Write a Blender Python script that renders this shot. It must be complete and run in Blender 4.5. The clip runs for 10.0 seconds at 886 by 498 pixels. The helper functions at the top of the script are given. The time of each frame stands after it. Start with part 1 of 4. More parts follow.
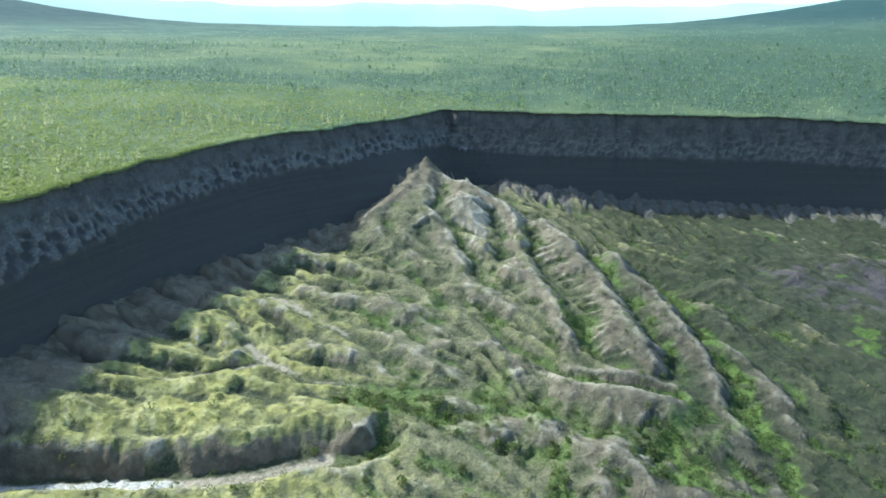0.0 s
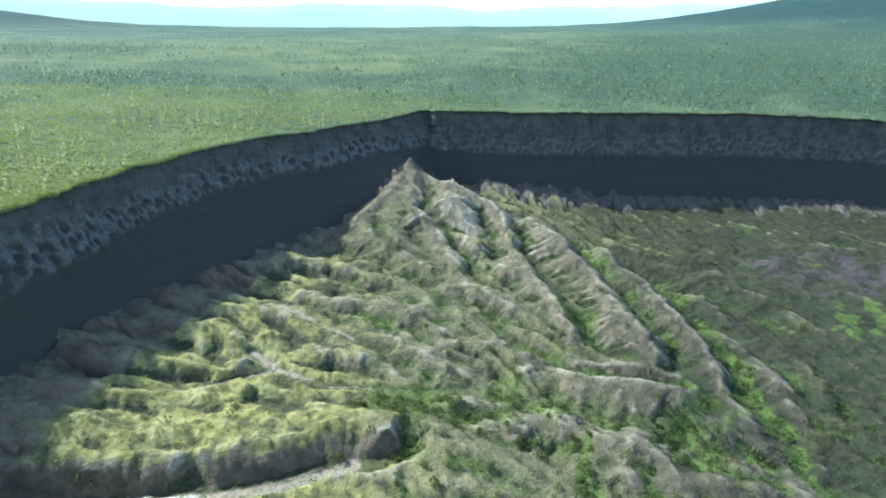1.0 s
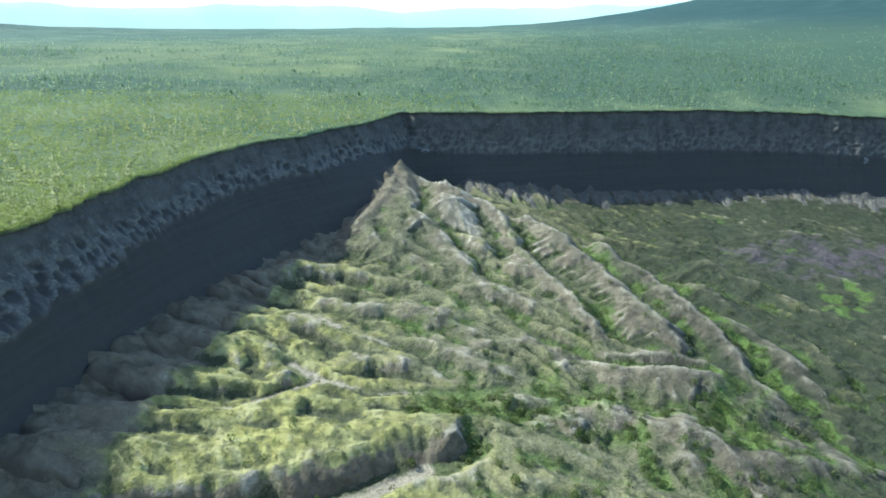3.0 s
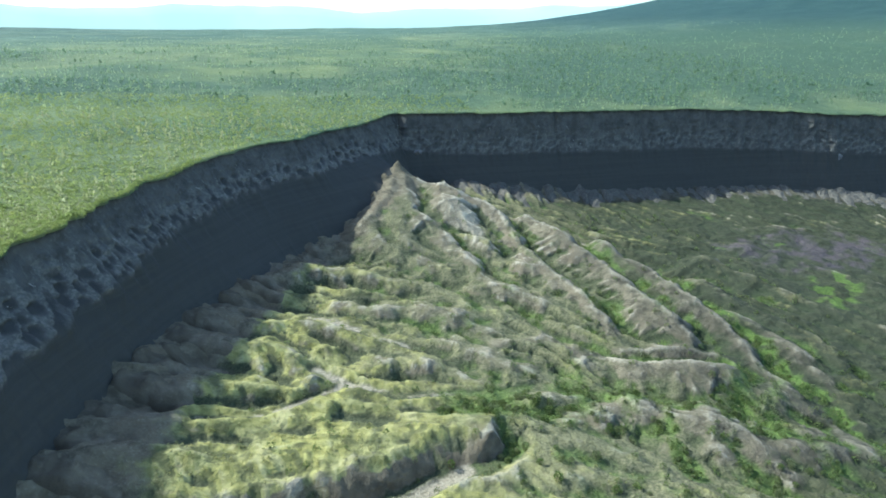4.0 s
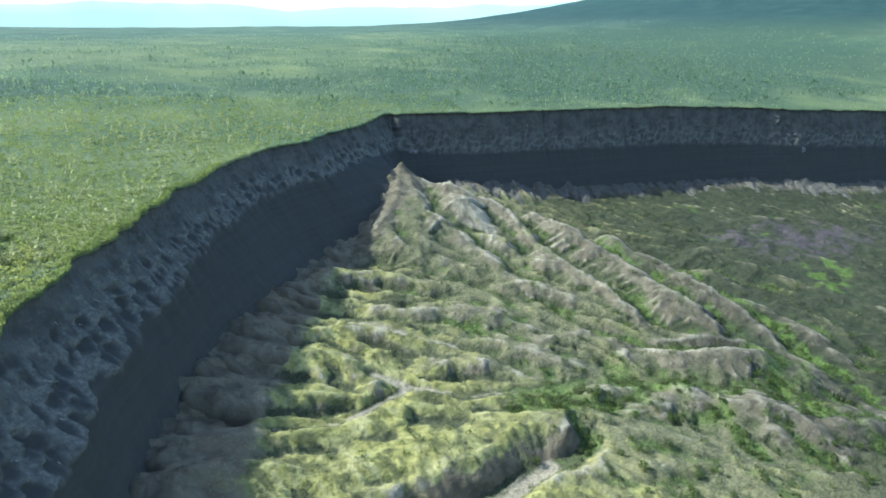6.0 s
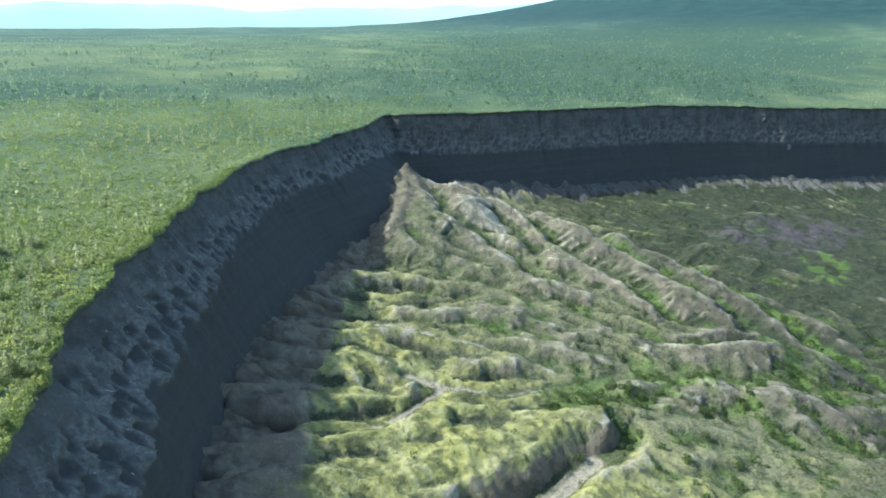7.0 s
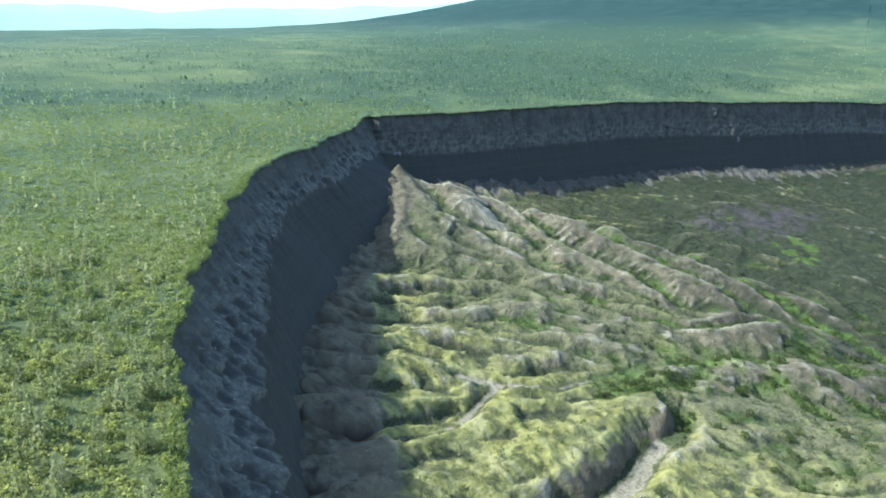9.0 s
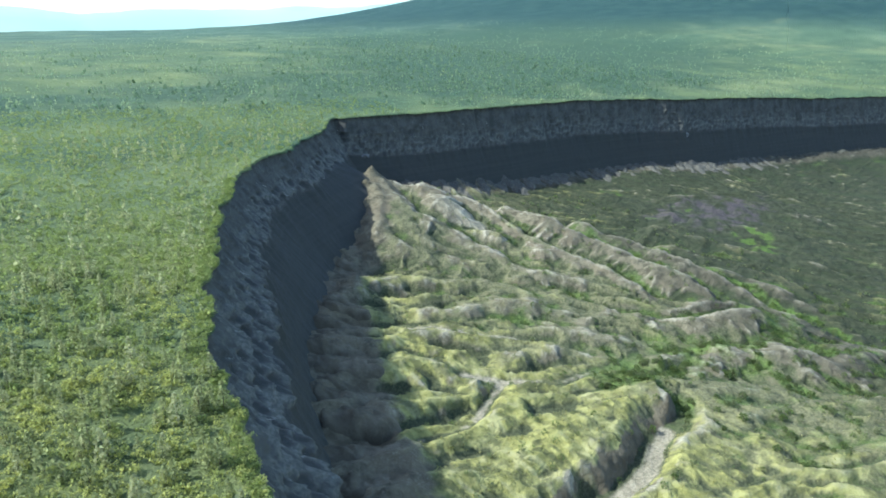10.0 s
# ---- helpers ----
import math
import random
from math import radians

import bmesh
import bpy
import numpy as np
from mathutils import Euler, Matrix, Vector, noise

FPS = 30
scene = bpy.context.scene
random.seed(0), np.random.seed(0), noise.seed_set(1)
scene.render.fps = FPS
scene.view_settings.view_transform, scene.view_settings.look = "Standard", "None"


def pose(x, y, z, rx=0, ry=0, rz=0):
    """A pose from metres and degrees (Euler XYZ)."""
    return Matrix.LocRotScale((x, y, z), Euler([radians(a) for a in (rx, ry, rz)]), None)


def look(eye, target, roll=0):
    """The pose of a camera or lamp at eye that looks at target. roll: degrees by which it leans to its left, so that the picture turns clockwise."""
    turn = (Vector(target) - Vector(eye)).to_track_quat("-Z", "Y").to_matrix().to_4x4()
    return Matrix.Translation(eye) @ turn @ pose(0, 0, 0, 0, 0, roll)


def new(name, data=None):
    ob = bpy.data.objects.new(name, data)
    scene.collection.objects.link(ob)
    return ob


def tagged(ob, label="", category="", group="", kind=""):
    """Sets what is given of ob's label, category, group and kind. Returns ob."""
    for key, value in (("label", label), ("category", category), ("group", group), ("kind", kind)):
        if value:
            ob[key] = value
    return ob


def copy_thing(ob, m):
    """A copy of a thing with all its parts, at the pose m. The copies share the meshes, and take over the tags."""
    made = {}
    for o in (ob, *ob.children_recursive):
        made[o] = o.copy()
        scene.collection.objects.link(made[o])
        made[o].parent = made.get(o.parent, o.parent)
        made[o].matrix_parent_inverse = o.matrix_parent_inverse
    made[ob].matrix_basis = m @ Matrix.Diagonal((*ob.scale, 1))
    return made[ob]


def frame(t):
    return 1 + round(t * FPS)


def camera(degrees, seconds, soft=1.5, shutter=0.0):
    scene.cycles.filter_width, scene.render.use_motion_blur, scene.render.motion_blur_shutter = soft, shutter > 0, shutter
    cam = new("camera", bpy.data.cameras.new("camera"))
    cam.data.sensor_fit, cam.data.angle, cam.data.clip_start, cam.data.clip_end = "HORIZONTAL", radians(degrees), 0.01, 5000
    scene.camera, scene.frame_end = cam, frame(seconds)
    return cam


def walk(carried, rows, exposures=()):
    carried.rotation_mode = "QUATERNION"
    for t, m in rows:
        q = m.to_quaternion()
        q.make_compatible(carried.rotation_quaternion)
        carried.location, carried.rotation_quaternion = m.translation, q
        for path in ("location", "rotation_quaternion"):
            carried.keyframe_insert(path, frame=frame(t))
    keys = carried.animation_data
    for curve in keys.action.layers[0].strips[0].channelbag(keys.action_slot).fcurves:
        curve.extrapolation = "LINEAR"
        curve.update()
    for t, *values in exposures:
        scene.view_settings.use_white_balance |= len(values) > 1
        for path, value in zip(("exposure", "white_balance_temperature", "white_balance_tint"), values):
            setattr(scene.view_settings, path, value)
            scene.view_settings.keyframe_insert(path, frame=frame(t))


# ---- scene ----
cam = camera(67.4, 10.0, soft=1.75)
PATH = [
    (0, (-1.972, -0.867, 129.224), (-1.961, 1.027, 128.581), 0.1),
    (0.5, (-12.179, -0.745, 129.197), (-12.097, 1.148, 128.556), -0.0),
    (1, (-22.967, -0.433, 129.295), (-22.809, 1.455, 128.654), -0.1),
    (1.5, (-33.176, 0.449, 129.325), (-32.948, 2.331, 128.686), -0.1),
    (2, (-43.765, 1.822, 129.509), (-43.481, 3.696, 128.87), -0.2),
    (3.5, (-75.33, 7.338, 129.804), (-74.885, 9.18, 129.166), -0.2),
    (4, (-86.434, 10.151, 130.082), (-85.93, 11.978, 129.444), -0.2),
    (4.5, (-96.595, 12.985, 130.456), (-96.041, 14.797, 129.816), -0.2),
    (5, (-107.516, 16.349, 130.557), (-106.905, 18.143, 129.917), -0.2),
    (5.5, (-117.636, 19.825, 130.885), (-116.979, 21.602, 130.243), -0.1),
    (7, (-148.687, 31.923, 131.204), (-147.902, 33.647, 130.563), -0.1),
    (7.5, (-158.555, 36.609, 131.192), (-157.718, 38.309, 130.552), -0.1),
    (8, (-168.948, 41.499, 131.367), (-168.06, 43.173, 130.727), -0.2),
    (8.5, (-178.377, 46.525, 131.303), (-177.438, 48.171, 130.663), -0.2),
    (9, (-187.871, 51.911, 131.514), (-186.875, 53.522, 130.873), -0.3),
    (9.5, (-196.816, 57.625, 131.45), (-195.743, 59.187, 130.809), -0.4),
    (10, (-206.016, 63.884, 131.476), (-204.867, 65.39, 130.836), -0.5),
]
walk(cam, [(t, look(eye, target, roll)) for t, eye, target, roll in PATH], [(0, 0.92, 5700, -4.5), (10, 0.92, 5700, -4.5)])

# ---- light ----
SUN_WAY = Vector((0.98, -0.68, -1.07)).normalized()
world = bpy.data.worlds.new("sky")
scene.world = world
world.use_nodes = True
wn = world.node_tree
sky = wn.nodes.new("ShaderNodeTexSky")
sky.sky_type, sky.sun_disc = "NISHITA", False
sky.sun_elevation = math.asin(-SUN_WAY.z)
sky.sun_rotation = math.atan2(-SUN_WAY.x, -SUN_WAY.y)
sky.air_density, sky.dust_density, sky.ozone_density, sky.altitude = 0.8, 1.1, 1.2, 200
wn.links.new(sky.outputs[0], wn.nodes["Background"].inputs[0])
wn.nodes["Background"].inputs[1].default_value = 0.172
lamp = bpy.data.lights.new("sun", "SUN")
lamp.energy, lamp.angle, lamp.color = 4.0, radians(1.2), (1.0, 0.975, 0.93)
sun = new("sun", lamp)
sun.matrix_world = look((0, 0, 400), Vector((0, 0, 400)) + SUN_WAY)


# ---- small tools ----
def smooth(a, b, x):
    t = np.clip((x - a) / (b - a), 0, 1)
    return t * t * (3 - 2 * t)


def _hash(ix, iy, seed):
    h = (ix.astype(np.int64) * 374761393 + iy.astype(np.int64) * 668265263 + seed * 1442695041) & 0xFFFFFFFF
    h = ((h ^ (h >> 13)) * 1274126177) & 0xFFFFFFFF
    return ((h ^ (h >> 16)) & 0xFFFF) / 65535.0


def gnoise(x, y, seed=0):
    """Gradient noise, about -1 to 1."""
    x, y = np.broadcast_arrays(np.asarray(x, float), np.asarray(y, float))
    ix, iy = np.floor(x), np.floor(y)
    fx, fy = x - ix, y - iy
    u, v = fx ** 3 * (fx * (fx * 6 - 15) + 10), fy ** 3 * (fy * (fy * 6 - 15) + 10)

    def corner(dx, dy):
        a = _hash(ix + dx, iy + dy, seed) * 2 * np.pi
        return np.cos(a) * (fx - dx) + np.sin(a) * (fy - dy)
    low = corner(0, 0) * (1 - u) + corner(1, 0) * u
    high = corner(0, 1) * (1 - u) + corner(1, 1) * u
    return 1.5 * (low * (1 - v) + high * v)


def fbm(x, y, octaves=4, seed=0):
    total, amp, f = 0.0, 0.5, 1.0
    for k in range(octaves):
        total = total + amp * gnoise(x * f, y * f, seed + 17 * k)
        amp, f = amp * 0.5, f * 2.03
    return total


def cells(x, y, seed=0):
    """Distance to the nearest jittered cell centre, in cells, and that cell's random number."""
    x, y = np.broadcast_arrays(np.asarray(x, float), np.asarray(y, float))
    ix, iy = np.floor(x), np.floor(y)
    best, pick = np.full(x.shape, 9.0), np.zeros(x.shape)
    for dx in (-1, 0, 1):
        for dy in (-1, 0, 1):
            px = ix + dx + 0.15 + 0.7 * _hash(ix + dx, iy + dy, seed)
            py = iy + dy + 0.15 + 0.7 * _hash(ix + dx, iy + dy, seed + 5)
            q = np.hypot(x - px, y - py)
            near = q < best
            best, pick = np.where(near, q, best), np.where(near, _hash(ix + dx, iy + dy, seed + 9), pick)
    return best, pick


def sheet(name, verts, faces, material, values=None, flat=False):
    """A mesh from arrays: verts (n, 3), faces (m, 3 or 4), and named numbers per vertex."""
    verts, faces = np.asarray(verts, np.float32), np.asarray(faces, np.int32)
    me = bpy.data.meshes.new(name)
    k = faces.shape[1]
    me.vertices.add(len(verts))
    me.loops.add(faces.size)
    me.polygons.add(len(faces))
    me.vertices.foreach_set("co", verts.ravel())
    me.loops.foreach_set("vertex_index", faces.ravel())
    me.polygons.foreach_set("loop_start", np.arange(0, faces.size, k, dtype=np.int32))
    me.polygons.foreach_set("use_smooth", np.full(len(faces), not flat))
    for key, v in (values or {}).items():
        me.attributes.new(key, "FLOAT", "POINT").data.foreach_set("value", np.asarray(v, np.float32).ravel())
    me.update(calc_edges=True)
    me.validate()
    me.materials.append(material)
    return me


def lattice(rows, cols):
    i = np.arange(rows * cols).reshape(rows, cols)
    return np.stack([i[:-1, :-1], i[:-1, 1:], i[1:, 1:], i[1:, :-1]], -1).reshape(-1, 4)


# ---- materials ----
class Nodes:
    def __init__(self, name, roughness=0.9):
        self.material = bpy.data.materials.new(name)
        self.material.use_nodes = True
        self.tree = self.material.node_tree
        self.bsdf = self.tree.nodes["Principled BSDF"]
        self.bsdf.inputs["Roughness"].default_value = roughness
        self.bsdf.inputs["Specular IOR Level"].default_value = 0.25
        self.place = self.tree.nodes.new("ShaderNodeTexCoord").outputs["Object"]

    def put(self, socket, value):
        if hasattr(value, "is_output"):
            self.tree.links.new(value, socket)
        elif isinstance(value, tuple) and len(value) == 3 and socket.type == "RGBA":
            socket.default_value = (*value, 1)
        else:
            socket.default_value = value

    def noise(self, scale, detail=4.0, rough=0.55, stretch=None, distortion=0.0):
        n = self.tree.nodes.new("ShaderNodeTexNoise")
        at = self.place
        if stretch:
            m = self.tree.nodes.new("ShaderNodeMapping")
            m.inputs["Scale"].default_value = stretch
            self.tree.links.new(at, m.inputs[0])
            at = m.outputs[0]
        self.tree.links.new(at, n.inputs["Vector"])
        n.inputs["Scale"].default_value, n.inputs["Detail"].default_value = scale, detail
        n.inputs["Roughness"].default_value, n.inputs["Distortion"].default_value = rough, distortion
        return n.outputs["Fac"]

    def attr(self, name):
        n = self.tree.nodes.new("ShaderNodeAttribute")
        n.attribute_name = name
        return n.outputs["Fac"]

    def math(self, op, a, b=0.0, clamp=False):
        n = self.tree.nodes.new("ShaderNodeMath")
        n.operation, n.use_clamp = op, clamp
        self.put(n.inputs[0], a), self.put(n.inputs[1], b)
        return n.outputs[0]

    def ramp(self, x, lo, hi, to_lo=0.0, to_hi=1.0):
        n = self.tree.nodes.new("ShaderNodeMapRange")
        n.interpolation_type = "SMOOTHSTEP"
        for k, v in enumerate((x, lo, hi, to_lo, to_hi)):
            self.put(n.inputs[k], v)
        return n.outputs[0]

    def mix(self, f, a, b):
        n = self.tree.nodes.new("ShaderNodeMix")
        n.data_type = "RGBA"
        self.put(n.inputs[0], f), self.put(n.inputs[6], a), self.put(n.inputs[7], b)
        return n.outputs[2]

    def colour(self, c):
        self.put(self.bsdf.inputs["Base Color"], c)

    def bump(self, height, distance, strength=1.0):
        n = self.tree.nodes.new("ShaderNodeBump")
        n.inputs["Distance"].default_value, n.inputs["Strength"].default_value = distance, strength
        self.put(n.inputs["Height"], height)
        self.tree.links.new(n.outputs[0], self.bsdf.inputs["Normal"])


def floor_material():
    n = Nodes("crater_floor_soil_and_grass", 0.95)
    fine, mid, wide = n.noise(1.1, 6, 0.65), n.noise(0.22, 5, 0.6), n.noise(0.035, 4)
    silt = n.mix(n.ramp(mid, 0.35, 0.65), (0.102, 0.086, 0.056), (0.235, 0.198, 0.13))
    silt = n.mix(n.ramp(wide, 0.45, 0.62), silt, (0.18, 0.144, 0.094))
    silt = n.mix(n.ramp(fine, 0.5, 0.75, 0, 0.5), silt, (0.40, 0.35, 0.255))
    olive = n.mix(n.ramp(mid, 0.3, 0.7), (0.225, 0.21, 0.068), (0.465, 0.425, 0.148))
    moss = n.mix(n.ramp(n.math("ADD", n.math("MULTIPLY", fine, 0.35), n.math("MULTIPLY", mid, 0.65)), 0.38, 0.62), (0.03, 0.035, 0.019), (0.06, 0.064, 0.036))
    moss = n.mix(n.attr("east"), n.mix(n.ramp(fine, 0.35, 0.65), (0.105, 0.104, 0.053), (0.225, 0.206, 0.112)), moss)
    # moss darkens in the hollows
    moss = n.mix(n.math("MULTIPLY", n.attr("hollow_dark"), 0.7), moss, n.mix(n.ramp(fine, 0.35, 0.65), (0.026, 0.036, 0.018), (0.06, 0.072, 0.034)))
    lush = n.mix(n.ramp(fine, 0.3, 0.7), (0.07, 0.10, 0.028), (0.165, 0.21, 0.062))
    heath = n.mix(n.ramp(fine, 0.35, 0.6), (0.054, 0.046, 0.046), (0.09, 0.075, 0.078))

    def edge(name, soft=0.36):
        v = n.math("ADD", n.attr(name), n.math("MULTIPLY", n.math("SUBTRACT", n.noise(0.45, 5, 0.6), 0.5), 0.6))
        return n.ramp(v, 0.5 - soft, 0.5 + soft)
    olive = n.mix(n.ramp(n.noise(0.055, 4, 0.6), 0.45, 0.62, 0, 0.65), olive, n.mix(n.ramp(mid, 0.35, 0.65), (0.17, 0.172, 0.07), (0.33, 0.31, 0.145)))
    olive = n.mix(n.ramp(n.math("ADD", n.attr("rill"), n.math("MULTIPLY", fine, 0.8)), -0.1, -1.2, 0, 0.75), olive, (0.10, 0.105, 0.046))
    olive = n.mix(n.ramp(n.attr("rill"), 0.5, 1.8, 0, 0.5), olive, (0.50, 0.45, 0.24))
    olive = n.mix(n.ramp(n.noise(0.13, 4, 0.6), 0.48, 0.64, 0, 0.75), olive, (0.085, 0.088, 0.04))
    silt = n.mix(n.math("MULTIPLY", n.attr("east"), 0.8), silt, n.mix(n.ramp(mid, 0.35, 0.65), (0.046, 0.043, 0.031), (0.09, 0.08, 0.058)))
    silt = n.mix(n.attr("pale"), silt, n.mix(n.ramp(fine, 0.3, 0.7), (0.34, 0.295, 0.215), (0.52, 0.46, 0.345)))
    c = n.mix(edge("olive"), moss, olive)
    c = n.mix(edge("bare"), c, silt)
    # damp mud along the cliff foot, and painted shade on the cut bank
    c = n.mix(edge("wet_shade"), c, n.mix(n.ramp(mid, 0.35, 0.65), (0.11, 0.09, 0.06), (0.185, 0.15, 0.10)))
    c = n.mix(edge("heath"), c, heath)
    lush = n.mix(n.attr("east"), lush, n.mix(n.ramp(fine, 0.3, 0.7), (0.06, 0.09, 0.023), (0.125, 0.18, 0.044)))
    c = n.mix(edge("lush"), c, lush)
    c = n.mix(edge("gravel", 0.3), c, n.mix(n.ramp(fine, 0.35, 0.65), (0.28, 0.232, 0.165), (0.45, 0.385, 0.285)))
    # pale brook gravel, brightened by the water's glint painted in
    c = n.mix(n.math("MULTIPLY", edge("brook", 0.25), 0.9), c, n.mix(n.ramp(fine, 0.35, 0.65), (0.36, 0.33, 0.28), (0.72, 0.69, 0.62)))
    n.colour(c)
    n.bump(n.math("ADD", fine, n.math("MULTIPLY", mid, 1.6)), 1.35, 0.62)
    return n.material


def wall_material():
    n = Nodes("frozen_silt_cliff", 0.85)
    fine, mid = n.noise(0.9, 6, 0.65), n.noise(0.12, 5, 0.6)
    layers = n.noise(0.5, 4, 0.6, stretch=(0.03, 0.03, 1.6))
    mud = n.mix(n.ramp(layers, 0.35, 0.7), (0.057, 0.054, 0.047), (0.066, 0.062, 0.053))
    face = n.mix(n.ramp(mid, 0.35, 0.65), (0.074, 0.069, 0.06), (0.122, 0.112, 0.096))
    rib = n.mix(n.ramp(fine, 0.35, 0.7), (0.12, 0.112, 0.098), (0.25, 0.23, 0.195))
    streak = n.ramp(n.noise(0.42, 6, 0.65, stretch=(1, 1, 0.55), distortion=1.4), 0.5, 0.68)
    c = n.mix(n.math("MULTIPLY", n.math("ADD", n.attr("rib"), n.math("MULTIPLY", streak, 0.6)), 0.85, True), face, rib)
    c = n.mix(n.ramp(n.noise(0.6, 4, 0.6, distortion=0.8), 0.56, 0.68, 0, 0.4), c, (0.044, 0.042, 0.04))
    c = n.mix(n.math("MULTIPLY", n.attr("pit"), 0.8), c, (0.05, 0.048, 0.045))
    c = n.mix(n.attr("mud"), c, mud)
    c = n.mix(n.attr("turf"), c, n.mix(n.ramp(fine, 0.4, 0.6), (0.03, 0.028, 0.022), (0.07, 0.06, 0.045)))
    n.colour(c)
    n.bump(n.math("ADD", n.math("MULTIPLY", fine, n.math("SUBTRACT", 1.0, n.math("MULTIPLY", n.attr("mud"), 0.6))), n.math("MULTIPLY", layers, 0.12)), 0.7, 0.7)
    return n.material


def plateau_material():
    n = Nodes("mossy_larch_tundra", 0.95)
    fine, mid, wide, vast = n.noise(1.4, 6, 0.7), n.noise(0.16, 5, 0.65), n.noise(0.02, 5, 0.6), n.noise(0.0042, 5, 0.6, distortion=0.6)
    grass = n.mix(n.ramp(mid, 0.32, 0.68), (0.185, 0.198, 0.052), (0.29, 0.28, 0.088))
    grass = n.mix(n.ramp(fine, 0.45, 0.72), grass, (0.34, 0.335, 0.165))
    lichen = n.mix(n.ramp(fine, 0.35, 0.6), (0.19, 0.18, 0.08), (0.30, 0.275, 0.135))
    c = n.mix(n.ramp(wide, 0.46, 0.7), grass, lichen)
    # broad darker patches: cloud shadow put into the ground colour
    dark = n.mix(n.ramp(mid, 0.35, 0.65), (0.12, 0.15, 0.048), (0.19, 0.22, 0.07))
    c = n.mix(n.math("MULTIPLY", n.ramp(n.math("ADD", vast, n.math("MULTIPLY", n.math("SUBTRACT", wide, 0.5), 0.35)), 0.47, 0.57), 0.5), c, dark)
    # teal tint for distant ground: the air's haze put into the colour
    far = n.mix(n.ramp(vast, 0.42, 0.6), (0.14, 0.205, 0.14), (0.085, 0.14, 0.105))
    green = n.mix(n.ramp(n.math("ADD", n.math("MULTIPLY", vast, 0.6), n.math("MULTIPLY", wide, 0.4)), 0.4, 0.6), (0.175, 0.225, 0.10), (0.115, 0.165, 0.08))
    c = n.mix(n.math("MULTIPLY", n.attr("green"), 0.72), c, green)
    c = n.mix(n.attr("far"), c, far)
    # lighter and darker drifts: sunlit strips and cloud shadow painted in
    drift = n.noise(0.0065, 5, 0.6, stretch=(0.8, 1.2, 1), distortion=0.8)
    c = n.mix(n.math("MULTIPLY", n.attr("green"), n.ramp(drift, 0.5, 0.66, 0, 0.5)), c, n.mix(n.ramp(mid, 0.35, 0.65), (0.24, 0.27, 0.12), (0.34, 0.35, 0.17)))
    c = n.mix(n.math("MULTIPLY", n.attr("green"), n.ramp(drift, 0.5, 0.36, 0, 0.6)), c, n.mix(n.ramp(mid, 0.35, 0.65), (0.075, 0.125, 0.075), (0.12, 0.18, 0.10)))
    # dark ground: one dense larch patch, elsewhere cloud shadow painted in
    c = n.mix(n.math("MULTIPLY", n.attr("stand_shade"), 0.88), c, n.mix(n.ramp(mid, 0.35, 0.65), (0.04, 0.078, 0.05), (0.072, 0.12, 0.072)))
    # far slopes painted dark teal, haze blue put into the colour
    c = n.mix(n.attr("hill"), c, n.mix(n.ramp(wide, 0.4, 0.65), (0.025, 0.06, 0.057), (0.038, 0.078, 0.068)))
    n.colour(c)
    n.bump(n.math("ADD", fine, n.math("MULTIPLY", mid, 1.5)), 1.6, 0.8)
    return n.material


def silt_material():
    n = Nodes("slumped_silt", 0.93)
    fine, mid = n.noise(0.9, 6, 0.65), n.noise(0.15, 4)
    c = n.mix(n.ramp(mid, 0.35, 0.65), (0.14, 0.115, 0.078), (0.205, 0.17, 0.12))
    c = n.mix(n.ramp(fine, 0.5, 0.75, 0, 0.5), c, (0.31, 0.255, 0.18))
    c = n.mix(n.attr("wet_shade"), c, (0.105, 0.085, 0.058))
    c = n.mix(n.math("MULTIPLY", n.attr("grey"), 0.8), c, n.mix(n.ramp(fine, 0.35, 0.65), (0.08, 0.074, 0.065), (0.155, 0.144, 0.125)))
    n.colour(c)
    n.bump(fine, 0.7, 0.8)
    return n.material


def leaf_material(name, dark, light, warm):
    n = Nodes(name, 0.75)
    info = n.tree.nodes.new("ShaderNodeObjectInfo")
    isle = n.tree.nodes.new("ShaderNodeNewGeometry").outputs["Random Per Island"]
    c = n.mix(n.math("MULTIPLY", isle, 0.9), dark, light)
    loose = n.math("GREATER_THAN", n.attr("tint"), 0.5)
    t = n.math("ADD", n.math("MULTIPLY", loose, n.math("SUBTRACT", n.attr("tint"), 1.0)), n.math("MULTIPLY", n.math("SUBTRACT", 1.0, loose), info.outputs["Random"]))
    c = n.mix(n.ramp(t, 0.35, 1.0), c, warm)
    n.colour(c)
    soft = n.tree.nodes.new("ShaderNodeBsdfTranslucent")
    n.put(soft.inputs[0], c)
    join = n.tree.nodes.new("ShaderNodeMixShader")
    join.inputs[0].default_value = 0.65
    n.tree.links.new(n.bsdf.outputs[0], join.inputs[1])
    n.tree.links.new(soft.outputs[0], join.inputs[2])
    n.tree.links.new(join.outputs[0], n.tree.nodes["Material Output"].inputs[0])
    return n.material


def bark_material(name, dark, light):
    n = Nodes(name, 0.9)
    n.colour(n.mix(n.noise(9, 4), dark, light))
    return n.material


def rock_material():
    n = Nodes("pale_frozen_block", 0.85)
    n.colour(n.mix(n.ramp(n.noise(0.8, 5), 0.35, 0.65), (0.12, 0.112, 0.104), (0.24, 0.225, 0.21)))
    n.bump(n.noise(2.0, 5), 0.3, 0.7)
    return n.material


